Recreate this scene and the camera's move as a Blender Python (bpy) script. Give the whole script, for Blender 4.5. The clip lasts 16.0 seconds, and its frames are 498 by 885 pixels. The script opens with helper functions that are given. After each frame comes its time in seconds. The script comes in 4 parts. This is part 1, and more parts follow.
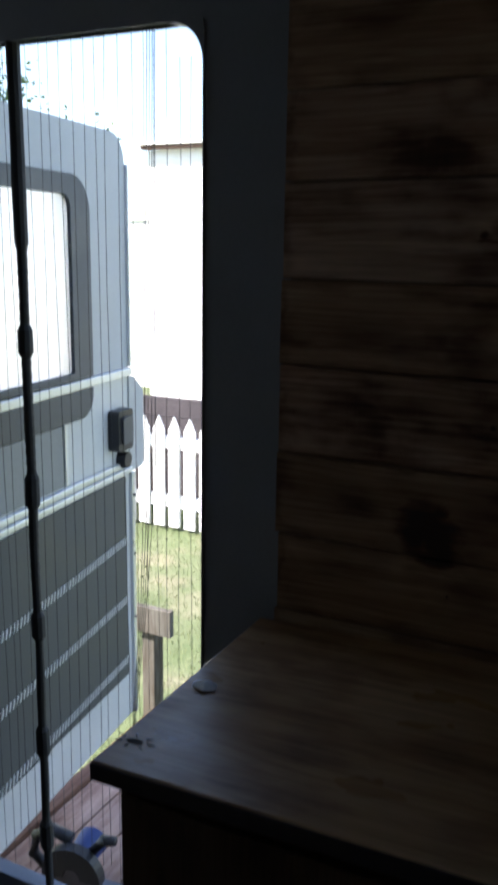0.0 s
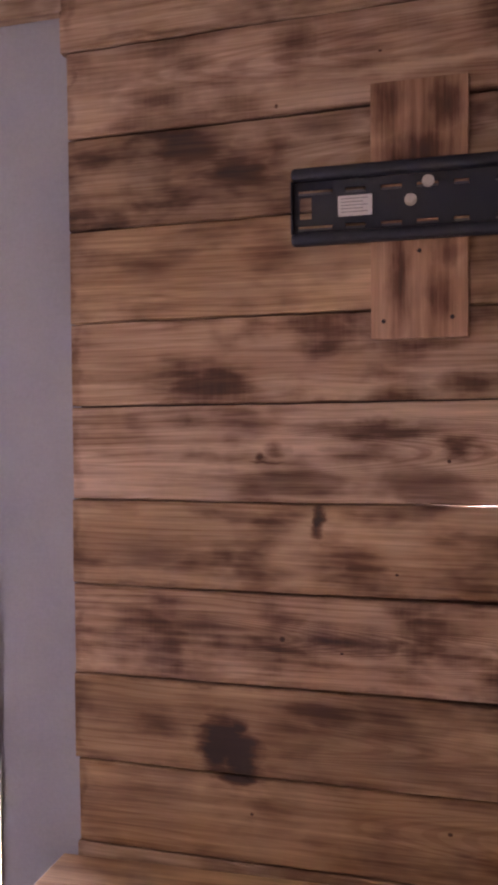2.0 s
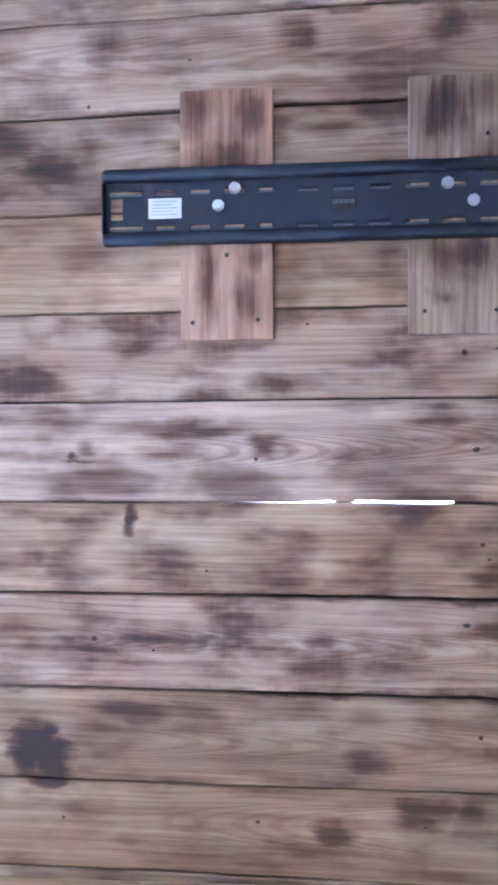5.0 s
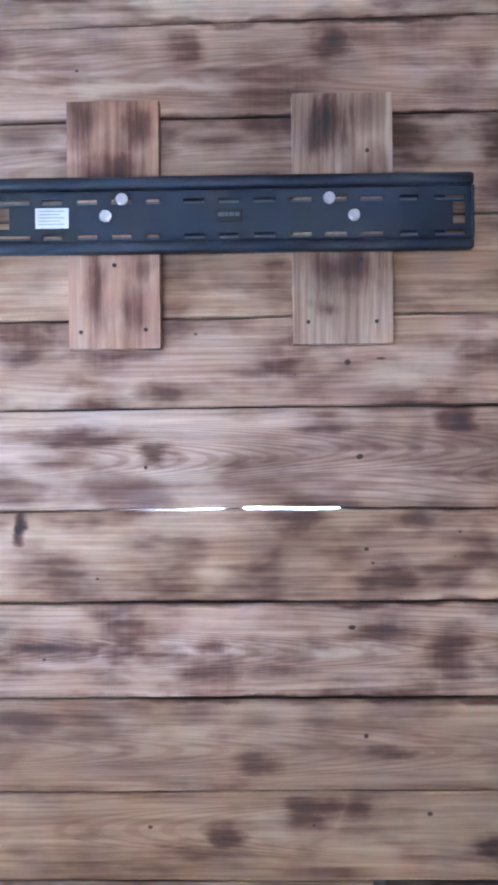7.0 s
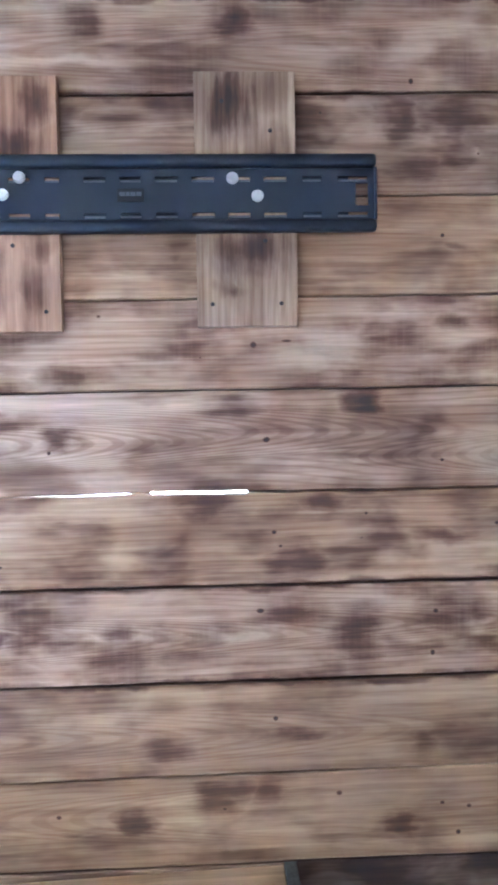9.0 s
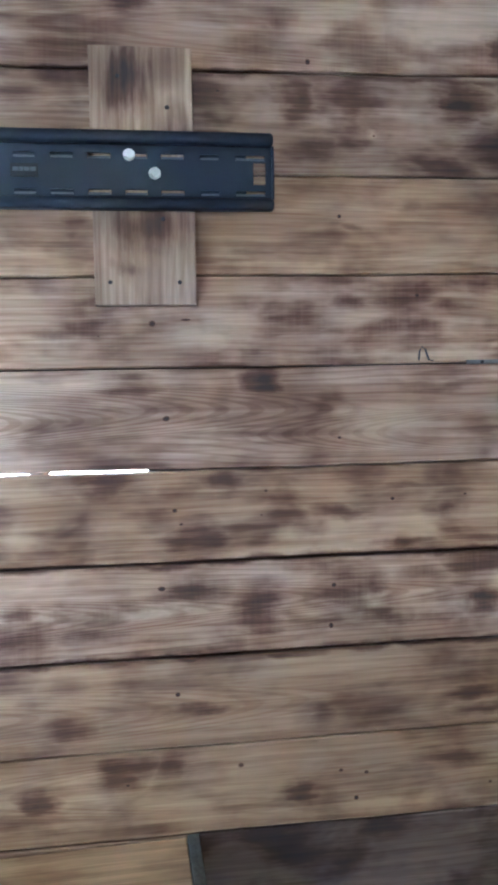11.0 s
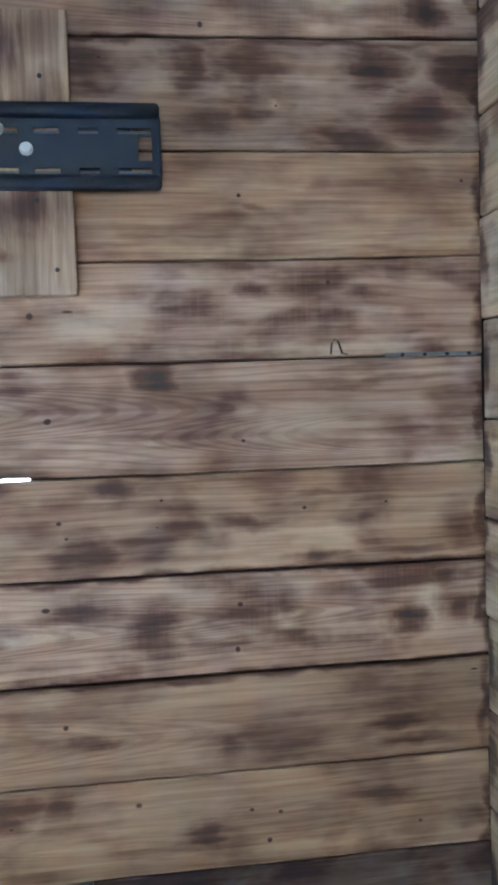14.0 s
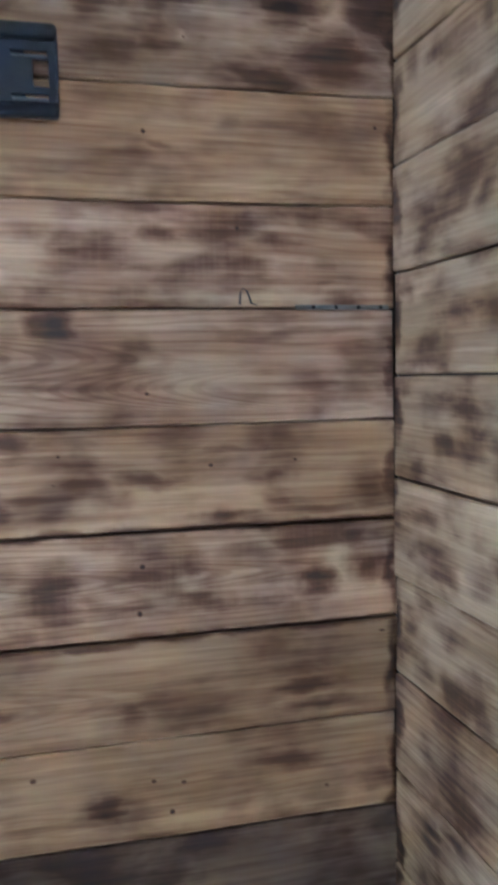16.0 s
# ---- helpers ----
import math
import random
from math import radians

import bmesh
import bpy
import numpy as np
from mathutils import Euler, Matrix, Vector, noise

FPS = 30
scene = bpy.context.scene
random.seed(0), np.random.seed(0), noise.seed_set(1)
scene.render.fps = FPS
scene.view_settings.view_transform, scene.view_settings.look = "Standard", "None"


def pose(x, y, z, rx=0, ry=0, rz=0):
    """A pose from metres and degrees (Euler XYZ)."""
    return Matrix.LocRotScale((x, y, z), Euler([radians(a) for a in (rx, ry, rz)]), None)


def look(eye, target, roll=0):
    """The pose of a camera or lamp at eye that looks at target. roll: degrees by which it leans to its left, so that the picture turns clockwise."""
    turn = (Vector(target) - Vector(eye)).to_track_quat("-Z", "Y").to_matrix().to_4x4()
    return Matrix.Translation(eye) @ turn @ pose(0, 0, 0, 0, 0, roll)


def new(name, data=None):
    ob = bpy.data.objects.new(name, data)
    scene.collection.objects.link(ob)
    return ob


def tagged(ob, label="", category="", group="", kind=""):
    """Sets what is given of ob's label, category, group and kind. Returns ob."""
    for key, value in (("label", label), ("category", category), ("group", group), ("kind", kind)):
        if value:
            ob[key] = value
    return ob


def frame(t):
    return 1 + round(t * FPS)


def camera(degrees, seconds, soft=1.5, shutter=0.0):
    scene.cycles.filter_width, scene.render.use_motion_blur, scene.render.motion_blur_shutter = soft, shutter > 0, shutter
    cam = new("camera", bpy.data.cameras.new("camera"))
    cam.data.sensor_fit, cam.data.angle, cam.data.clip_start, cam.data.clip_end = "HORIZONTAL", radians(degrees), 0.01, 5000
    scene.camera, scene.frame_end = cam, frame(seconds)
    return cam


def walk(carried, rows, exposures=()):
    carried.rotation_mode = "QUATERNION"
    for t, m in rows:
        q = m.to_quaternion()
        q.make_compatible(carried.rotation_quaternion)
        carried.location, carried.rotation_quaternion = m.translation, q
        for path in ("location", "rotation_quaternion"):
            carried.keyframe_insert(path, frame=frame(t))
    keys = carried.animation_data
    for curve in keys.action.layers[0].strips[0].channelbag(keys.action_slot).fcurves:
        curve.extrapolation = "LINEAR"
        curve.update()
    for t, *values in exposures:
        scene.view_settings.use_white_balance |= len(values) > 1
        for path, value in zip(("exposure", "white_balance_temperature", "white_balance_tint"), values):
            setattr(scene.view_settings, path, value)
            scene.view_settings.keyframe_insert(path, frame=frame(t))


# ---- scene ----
cam = camera(32.5, 16.0, soft=3.4, shutter=0.5)
PATH = [
    (0, (0.631, -1.208, 1.503), (-0.236, 0.54, 1.062), 0.9),
    (0.5, (0.654, -1.193, 1.542), (-0.229, 0.577, 1.25), 0.6),
    (1, (0.67, -1.186, 1.557), (-0.074, 0.667, 1.438), 0.7),
    (1.5, (0.689, -1.188, 1.577), (0.078, 0.716, 1.525), 0.3),
    (2, (0.708, -1.192, 1.589), (0.159, 0.73, 1.522), -0.5),
    (2.5, (0.713, -1.192, 1.583), (0.24, 0.75, 1.504), -0.6),
    (3, (0.722, -1.2, 1.583), (0.359, 0.765, 1.515), -0.3),
    (5.3, (0.782, -1.199, 1.57), (0.584, 0.791, 1.529), -0.3),
    (5.5, (0.791, -1.2, 1.571), (0.607, 0.791, 1.526), -0.4),
    (6, (0.807, -1.202, 1.569), (0.663, 0.792, 1.524), -0.5),
    (6.5, (0.825, -1.211, 1.573), (0.719, 0.786, 1.531), -0.3),
    (7, (0.827, -1.213, 1.579), (0.78, 0.786, 1.542), -0.5),
    (7.5, (0.837, -1.209, 1.585), (0.829, 0.79, 1.543), -0.6),
    (8, (0.84, -1.209, 1.578), (0.875, 0.79, 1.543), -0.8),
    (8.5, (0.842, -1.203, 1.573), (0.927, 0.795, 1.527), -1.0),
    (9, (0.871, -1.203, 1.574), (0.97, 0.793, 1.504), -1.0),
    (11.3, (0.916, -1.213, 1.572), (1.223, 0.759, 1.45), -1.1),
    (11.5, (0.937, -1.203, 1.571), (1.256, 0.768, 1.455), -1.1),
    (12, (1.013, -1.161, 1.566), (1.329, 0.811, 1.459), -1.1),
    (12.5, (1.057, -1.135, 1.565), (1.347, 0.842, 1.469), -1.4),
    (13, (1.055, -1.127, 1.566), (1.345, 0.85, 1.476), -1.6),
    (13.5, (1.052, -1.116, 1.565), (1.331, 0.862, 1.471), -1.8),
    (14, (1.068, -1.112, 1.56), (1.327, 0.868, 1.452), -1.8),
    (14.5, (1.094, -1.102, 1.562), (1.337, 0.88, 1.446), -1.7),
    (15, (1.118, -1.099, 1.557), (1.334, 0.886, 1.45), -1.2),
    (15.5, (1.098, -1.085, 1.549), (1.408, 0.888, 1.449), -0.9),
    (16, (1.069, -1.059, 1.524), (1.556, 0.875, 1.365), -1.0),
]
EXPOSURES = [
    (0.0, 1.6, 6450, 15), (0.8, 1.75, 6600, 20), (1.0, 2.5, 7300, 34), (1.2, 5.0, 9200, 72),
    (1.6, 5.6, 9000, 65), (2.5, 6.35, 7500, 61), (3.2, 6.95, 6500, 52), (5.3, 7.6, 4800, 24), (7.0, 7.65, 4950, 22),
    (9.0, 7.7, 5150, 18), (11.5, 7.35, 5050, 8), (14.5, 7.3, 5100, 7), (16.0, 7.2, 5450, 11),
]
walk(cam, [(t, look(e, a, r)) for t, e, a, r in PATH], EXPOSURES)

# ---- daylight ----
SUN_DIR = (-0.20, -0.55, 0.80)
world = bpy.data.worlds.new("sky")
scene.world = world
world.use_nodes = True
wn = world.node_tree
sky = wn.nodes.new("ShaderNodeTexSky")
sky.sky_type, sky.sun_disc = "NISHITA", False
sky.sun_elevation, sky.sun_rotation = radians(54), radians(200)
sky.dust_density = 1.0
wn.links.new(sky.outputs[0], wn.nodes["Background"].inputs[0])
wn.nodes["Background"].inputs[1].default_value = 0.15
sun_data = bpy.data.lights.new("sun", "SUN")
sun_data.energy, sun_data.angle, sun_data.color = 4.5, radians(1), (1.0, 0.95, 0.88)
sun = new("sun", sun_data)
sun.matrix_world = look(SUN_DIR, (0, 0, 0))
# lamp before the closed rear blind, standing in for window light from behind
wl = bpy.data.lights.new("window_light", "AREA")
wl.shape, wl.size, wl.size_y, wl.energy, wl.color = "RECTANGLE", 1.5, 0.75, 0.018, (0.97, 0.98, 1.0)
new("window_light", wl).matrix_world = look((0.95, -2.62, 1.55), (0.95, 0, 1.5))
# unseen side lamp, added to imitate the bluish glare beside the doorway
sl = bpy.data.lights.new("added_side_lamp", "AREA")
sl.shape, sl.size, sl.size_y, sl.energy, sl.color = "RECTANGLE", 0.8, 0.75, 0.125, (0.76, 0.89, 1.0)
new("added_side_lamp", sl).matrix_world = look((-1.235, -0.62, 1.62), (0.4, -0.62, 1.60))


# ---- materials ----
def mat(name, rough=0.6, metal=0.0):
    m = bpy.data.materials.new(name)
    m.use_nodes = True
    b = m.node_tree.nodes["Principled BSDF"]
    b.inputs["Roughness"].default_value, b.inputs["Metallic"].default_value = rough, metal
    return m, m.node_tree, b


def math_(nt, op, a, b=None, c=None):
    n = nt.nodes.new("ShaderNodeMath")
    n.operation = op
    for i, v in enumerate((a, b, c)):
        if v is None:
            continue
        if isinstance(v, (int, float)):
            n.inputs[i].default_value = v
        else:
            nt.links.new(v, n.inputs[i])
    return n.outputs[0]


def mapped(nt, scale, loc=(0, 0, 0), shift=False, source="Object"):
    co = nt.nodes.new("ShaderNodeTexCoord")
    v = co.outputs[source]
    if shift:
        info = nt.nodes.new("ShaderNodeObjectInfo")
        add = nt.nodes.new("ShaderNodeVectorMath")
        add.operation = "MULTIPLY_ADD"
        add.inputs[1].default_value = (37.0, 11.0, 23.0)
        comb = nt.nodes.new("ShaderNodeCombineXYZ")
        for i in range(3):
            nt.links.new(info.outputs["Random"], comb.inputs[i])
        nt.links.new(comb.outputs[0], add.inputs[0])
        nt.links.new(v, add.inputs[2])
        v = add.outputs[0]
    mp = nt.nodes.new("ShaderNodeMapping")
    mp.inputs["Scale"].default_value, mp.inputs["Location"].default_value = scale, loc
    nt.links.new(v, mp.inputs["Vector"])
    return mp.outputs[0]


def noise_(nt, vec, scale, detail=4.0, rough=0.55, distort=0.0):
    n = nt.nodes.new("ShaderNodeTexNoise")
    n.inputs["Scale"].default_value, n.inputs["Detail"].default_value = scale, detail
    n.inputs["Roughness"].default_value, n.inputs["Distortion"].default_value = rough, distort
    nt.links.new(vec, n.inputs["Vector"])
    return n.outputs["Fac"]


def ramp(nt, fac, stops):
    r = nt.nodes.new("ShaderNodeValToRGB")
    while len(r.color_ramp.elements) < len(stops):
        r.color_ramp.elements.new(0.5)
    for e, (p, c) in zip(r.color_ramp.elements, stops):
        e.position, e.color = p, (*c, 1.0) if len(c) == 3 else c
    nt.links.new(fac, r.inputs[0])
    return r.outputs[0]


def mix(nt, fac, a, b, blend="MIX"):
    n = nt.nodes.new("ShaderNodeMix")
    n.data_type, n.blend_type = "RGBA", blend
    for sock, v in ((n.inputs[0], fac), (n.inputs[6], a), (n.inputs[7], b)):
        if isinstance(v, (int, float)):
            sock.default_value = v
        elif isinstance(v, tuple):
            sock.default_value = (*v, 1.0)
        else:
            nt.links.new(v, sock)
    return n.outputs[2]


def bump(nt, b, height, strength=0.3, dist=0.002):
    n = nt.nodes.new("ShaderNodeBump")
    n.inputs["Strength"].default_value, n.inputs["Distance"].default_value = strength, dist
    nt.links.new(height, n.inputs["Height"])
    nt.links.new(n.outputs[0], b.inputs["Normal"])


def vmath(nt, op, a, b):
    n = nt.nodes.new("ShaderNodeVectorMath")
    n.operation = op
    for sock, v in zip(n.inputs, (a, b)):
        if isinstance(v, tuple):
            sock.default_value = v
        else:
            nt.links.new(v, sock)
    return n.outputs["Value" if op in ("LENGTH", "DOT_PRODUCT") else "Vector"]


def fade(nt, v, edge, full, top=1.0):
    n = nt.nodes.new("ShaderNodeMapRange")
    n.interpolation_type = "SMOOTHSTEP"
    for i, x in ((1, edge), (2, full), (3, 0.0), (4, top)):
        n.inputs[i].default_value = x
    nt.links.new(v, n.inputs[0])
    return n.outputs[0]


def burnt_pine(name, axis="x", burns=(), knots=(), figures=(), base=(0.46, 0.335, 0.245), light=(0.66, 0.53, 0.415), char=0.5, seed=0.0, shift=True, rough=0.42,
               lines=0.86, comb=0.0, pale=()):
    """Torched, varnished pine: fine grain along the axis, soft char and the marked burns (along, z, half length, half height, strength);
    figures are nested flame curves (tip along, z, length, half height, rings); pale are scrubbed light patches like the burns."""
    m, nt, b = mat(name, rough)
    i = "xyz".index(axis)

    def along(lo, hi):
        return tuple(lo if k == i else hi for k in range(3))
    loc = (seed * 3.1, seed * 1.7, seed * 2.3)
    grain = noise_(nt, mapped(nt, along(1.3, 38), loc, shift), 1.0, 6, 0.62, 0.35)
    streak = noise_(nt, mapped(nt, along(5, 105), loc, shift), 1.0, 3, 0.6)
    thread = noise_(nt, mapped(nt, along(9, 300), loc, shift), 1.0, 2, 0.6)
    fringe = noise_(nt, mapped(nt, along(9, 70), loc, shift), 1.0, 4, 0.65)
    blot = noise_(nt, mapped(nt, along(8, 15), loc, shift), 1.0, 3, 0.5, 0.2)
    tone = noise_(nt, mapped(nt, along(2.4, 6), loc, shift), 1.0, 2)
    mid = tuple(0.55 * c + 0.45 * d for c, d in zip(base, light))
    col = ramp(nt, grain, [(0.26, tuple(0.80 * c for c in base)), (0.42, base), (0.56, mid), (0.74, tuple(0.2 * c + 0.8 * d for c, d in zip(base, light)))])
    col = mix(nt, 1.0, col, ramp(nt, tone, [(0.28, (0.80, 0.72, 0.64)), (0.5, (1.0, 0.97, 0.94)), (0.72, (1.18, 1.19, 1.20))]), "MULTIPLY")
    col = mix(nt, 1.0, col, ramp(nt, streak, [(0.3, (0.84, 0.81, 0.79)), (0.62, (1.05, 1.05, 1.05))]), "MULTIPLY")
    col = mix(nt, 1.0, col, ramp(nt, thread, [(0.34, (0.88, 0.86, 0.85)), (0.60, (1.04, 1.04, 1.04))]), "MULTIPLY")
    # growth rings: nearly straight dark lines across the board, wandering slowly
    co = nt.nodes.new("ShaderNodeTexCoord").outputs["Object"]
    across = vmath(nt, "DOT_PRODUCT", co, (1.0, 0.0, 0.0) if axis == "z" else (0.0, 0.0, 1.0))
    wander = noise_(nt, mapped(nt, along(1.7, 9), loc, shift), 1.0, 2, 0.5)
    wave = math_(nt, "SINE", math_(nt, "MULTIPLY_ADD", across, 640.0, math_(nt, "MULTIPLY_ADD", streak, 4.0, math_(nt, "MULTIPLY", wander, 46.0))))
    weight = fade(nt, tone, 0.62, 0.40)
    ringed = math_(nt, "MULTIPLY", fade(nt, wave, 0.1, 1.0), weight)
    late = (lines, lines - 0.05, lines - 0.08)
    here = vmath(nt, "DOT_PRODUCT", co, along(1.0, 0.0))
    for x, z, length, half, rings in figures:
        u = math_(nt, "DIVIDE", math_(nt, "SUBTRACT", here, x), length)
        v = math_(nt, "DIVIDE", math_(nt, "SUBTRACT", across, z), half)
        v = math_(nt, "MULTIPLY_ADD", math_(nt, "SUBTRACT", wander, 0.5), 0.5, v)
        f = math_(nt, "SUBTRACT", u, math_(nt, "MULTIPLY", v, v))
        wv = math_(nt, "SINE", math_(nt, "MULTIPLY_ADD", grain, 2.2, math_(nt, "MULTIPLY", f, 6.2832 * rings)))
        inside = math_(nt, "MULTIPLY", fade(nt, f, -0.9, -0.5), math_(nt, "MULTIPLY", fade(nt, f, 1.1, 0.75), fade(nt, math_(nt, "ABSOLUTE", v), 1.5, 1.0)))
        curve = math_(nt, "MULTIPLY", fade(nt, wv, -0.2, 1.0), inside)
        ringed = math_(nt, "ADD", math_(nt, "MULTIPLY", ringed, math_(nt, "SUBTRACT", 1.0, inside)), math_(nt, "MULTIPLY", curve, 1.5))
    col = mix(nt, ringed, col, mix(nt, 1.0, col, late, "MULTIPLY"))
    # char: soft clouds, fringed along the grain
    jag = math_(nt, "MULTIPLY_ADD", fringe, 1.5, -0.75)
    mask = math_(nt, "MULTIPLY", fade(nt, math_(nt, "MULTIPLY_ADD", jag, 0.16, blot), 0.40, 0.74), char)
    wob = nt.nodes.new("ShaderNodeTexNoise")
    wob.inputs["Scale"].default_value, wob.inputs["Detail"].default_value = 17, 4
    nt.links.new(co, wob.inputs["Vector"])
    bent = vmath(nt, "ADD", co, vmath(nt, "MULTIPLY", vmath(nt, "SUBTRACT", wob.outputs["Color"], (0.5, 0.5, 0.5)), along(0.07, 0.034)))

    def spot(source, x, z, rx, rz):
        at = (0.0, x, z) if axis == "y" else (x, 0.0, z)
        size = (0.0, 1 / rx, 1 / rz) if axis == "y" else (1 / rx, 0.0, 1 / rz)
        return vmath(nt, "LENGTH", vmath(nt, "MULTIPLY", vmath(nt, "SUBTRACT", source, at), size), (0, 0, 0))
    for x, z, rx, rz, st in burns:
        d = math_(nt, "ADD", spot(bent, x, z, rx, rz), jag)
        mask = math_(nt, "MAXIMUM", mask, fade(nt, d, 1.75, -0.1, st * 1.2))
    for x, z, rx, rz, st in pale:
        d = math_(nt, "ADD", spot(bent, x, z, rx, rz), jag)
        col = mix(nt, fade(nt, d, 1.6, 0.1, st), col, tuple(min(0.8, f * c) for f, c in zip((1.12, 1.02, 0.93), light)))
    saw = noise_(nt, mapped(nt, along(240, 11), loc, shift), 1.0, 2, 0.5)
    tex = ramp(nt, streak, [(0.34, (1.12, 1.12, 1.12)), (0.66, (0.72, 0.72, 0.72))])
    tex = math_(nt, "MULTIPLY", tex, ramp(nt, saw, [(0.3, (1.0 + 0.3 * comb,) * 3), (0.7, (1.0 - 0.4 * comb,) * 3)]))
    mask = math_(nt, "MULTIPLY", mask, tex)
    for x, z, rx, rz, st in knots:
        mask = math_(nt, "MAXIMUM", mask, fade(nt, spot(co, x, z, rx * 0.9, rz * 0.9), 1.1, 0.3, st))
    scorch = mix(nt, math_(nt, "MINIMUM", math_(nt, "MULTIPLY", mask, 1.6), 1.0), (1, 1, 1), (0.44, 0.305, 0.255))
    col = mix(nt, 1.0, col, scorch, "MULTIPLY")
    col = mix(nt, math_(nt, "MINIMUM", math_(nt, "POWER", mask, 1.6), 0.92), col, (0.042, 0.028, 0.024))
    b.inputs["Specular IOR Level"].default_value = 0.32
    nt.links.new(col, b.inputs["Base Color"])
    nt.links.new(ramp(nt, blot, [(0.3, (rough - 0.06,) * 3), (0.7, (rough + 0.16,) * 3)]), b.inputs["Roughness"])
    bump(nt, b, math_(nt, "ADD", math_(nt, "MULTIPLY", grain, 0.5), math_(nt, "ADD", streak, math_(nt, "MULTIPLY", thread, 0.5))), 0.3, 0.0015)
    return m


def speckled(name, base, var=0.12, rough=0.6, metal=0.0, scale=60.0, relief=0.1, large=6.0, alpha=None):
    """A plain painted, moulded or metal surface with fine grain and faint larger stains."""
    m, nt, b = mat(name, rough, metal)
    a = noise_(nt, mapped(nt, (1, 1, 1)), scale, 4)
    l = noise_(nt, mapped(nt, (1, 1, 1), (3, 1, 2)), large, 3)
    f = math_(nt, "ADD", math_(nt, "MULTIPLY", a, 0.4), math_(nt, "MULTIPLY", l, 0.6))
    lo, hi = tuple(c * (1 - var) for c in base), tuple(min(1, c * (1 + var)) for c in base)
    nt.links.new(ramp(nt, f, [(0.35, lo), (0.65, hi)]), b.inputs["Base Color"])
    nt.links.new(ramp(nt, l, [(0.3, (max(0, rough - 0.08),) * 3), (0.7, (min(1, rough + 0.1),) * 3)]), b.inputs["Roughness"])
    bump(nt, b, a, relief, 0.001)
    return m


GREY_WALL = speckled("grey_wall_lining", (0.34, 0.37, 0.42), 0.08, 0.55, scale=140)
# near-black colour that stands for shade behind joints and in the knot hole
LINER = speckled("shadow_liner", (0.05, 0.045, 0.04), 0.2, 0.9)
CEIL = speckled("ceiling_paint", (0.55, 0.52, 0.48), 0.08, 0.7)
FLOOR = burnt_pine("floor_wood", "x", base=(0.22, 0.14, 0.08), light=(0.3, 0.2, 0.12))
BLACK_STEEL = speckled("black_powder_coat", (0.018, 0.027, 0.043), 0.2, 0.45, 0.0, 400, 0.12)
GLINT_AND_MARK = speckled("slot_glint_and_mark_grey", (0.13, 0.14, 0.15), 0.1, 0.4, 0.3)
STRIP_METAL = speckled("dull_grey_metal", (0.20, 0.20, 0.19), 0.2, 0.6, 0.2)
ZINC = speckled("zinc_bolt", (0.72, 0.72, 0.72), 0.1, 0.28, 1.0, 200)
STICKER = speckled("paper_sticker", (0.78, 0.80, 0.80), 0.04, 0.5)
PRINT = speckled("grey_print", (0.40, 0.42, 0.44), 0.1, 0.6)
WHITE_GRP = speckled("white_leaf_skin", (0.64, 0.645, 0.635), 0.06, 0.4, scale=90)
GREY_GRP = speckled("grey_leaf_skin", (0.46, 0.48, 0.50), 0.06, 0.45, scale=90)
DARK_RUBBER = speckled("dark_window_surround", (0.07, 0.078, 0.088), 0.12, 0.5)
GREY_INSET = speckled("grey_inset_skin", (0.24, 0.25, 0.25), 0.08, 0.5, scale=90)
GREY_PANEL = speckled("grey_mesh_panel", (0.075, 0.08, 0.08), 0.12, 0.6, scale=220, relief=0.3)
ALU = speckled("aluminium_trim", (0.75, 0.76, 0.77), 0.06, 0.35, 0.6)
BLACK_PLASTIC = speckled("black_plastic", (0.018, 0.018, 0.02), 0.2, 0.45)
STRAND = speckled("dark_strand", (0.03, 0.03, 0.032), 0.2, 0.7)
WHITE_PAINT = speckled("white_fence_paint", (0.80, 0.80, 0.78), 0.05, 0.6)
HOUSE_PAINT = speckled("white_house_wall", (0.82, 0.82, 0.80), 0.04, 0.8)
BROWN = speckled("brown_gutter", (0.16, 0.09, 0.07), 0.15, 0.6)
DARK_BOARD = speckled("dark_stain_and_edge_shade", (0.055, 0.046, 0.048), 0.25, 0.8)
POST_WOOD = burnt_pine("weathered_post_wood", "z", base=(0.105, 0.10, 0.085), light=(0.165, 0.158, 0.135), char=0.25, rough=0.8)
DECK_WOOD = burnt_pine("weathered_deck_wood", "y", base=(0.36, 0.24, 0.19), light=(0.45, 0.32, 0.25), char=0.2, rough=0.8)
BEAM_WOOD = burnt_pine("brown_beam_wood", "y", base=(0.14, 0.075, 0.05), light=(0.2, 0.11, 0.08), char=0.3, rough=0.8)
BLUE = speckled("blue_tool_plastic", (0.012, 0.035, 0.15), 0.15, 0.4)
STEEL = speckled("steel", (0.16, 0.16, 0.17), 0.1, 0.35, 1.0)
LEAF = speckled("leaf_green", (0.06, 0.11, 0.035), 0.35, 0.6)
BARK = speckled("bark", (0.12, 0.09, 0.07), 0.3, 0.9)
PAPER = speckled("torn_paper", (0.8, 0.8, 0.78), 0.05, 0.7)
TOP_WOOD = burnt_pine("counter_top_wood", "x", base=(0.54, 0.36, 0.195), light=(0.70, 0.49, 0.285), char=0.35, seed=5, shift=False, rough=0.30)
TOP_WOOD.node_tree.nodes["Principled BSDF"].inputs["Specular IOR Level"].default_value = 0.6
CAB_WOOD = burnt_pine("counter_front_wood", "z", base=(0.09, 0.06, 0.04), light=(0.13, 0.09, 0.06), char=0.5)

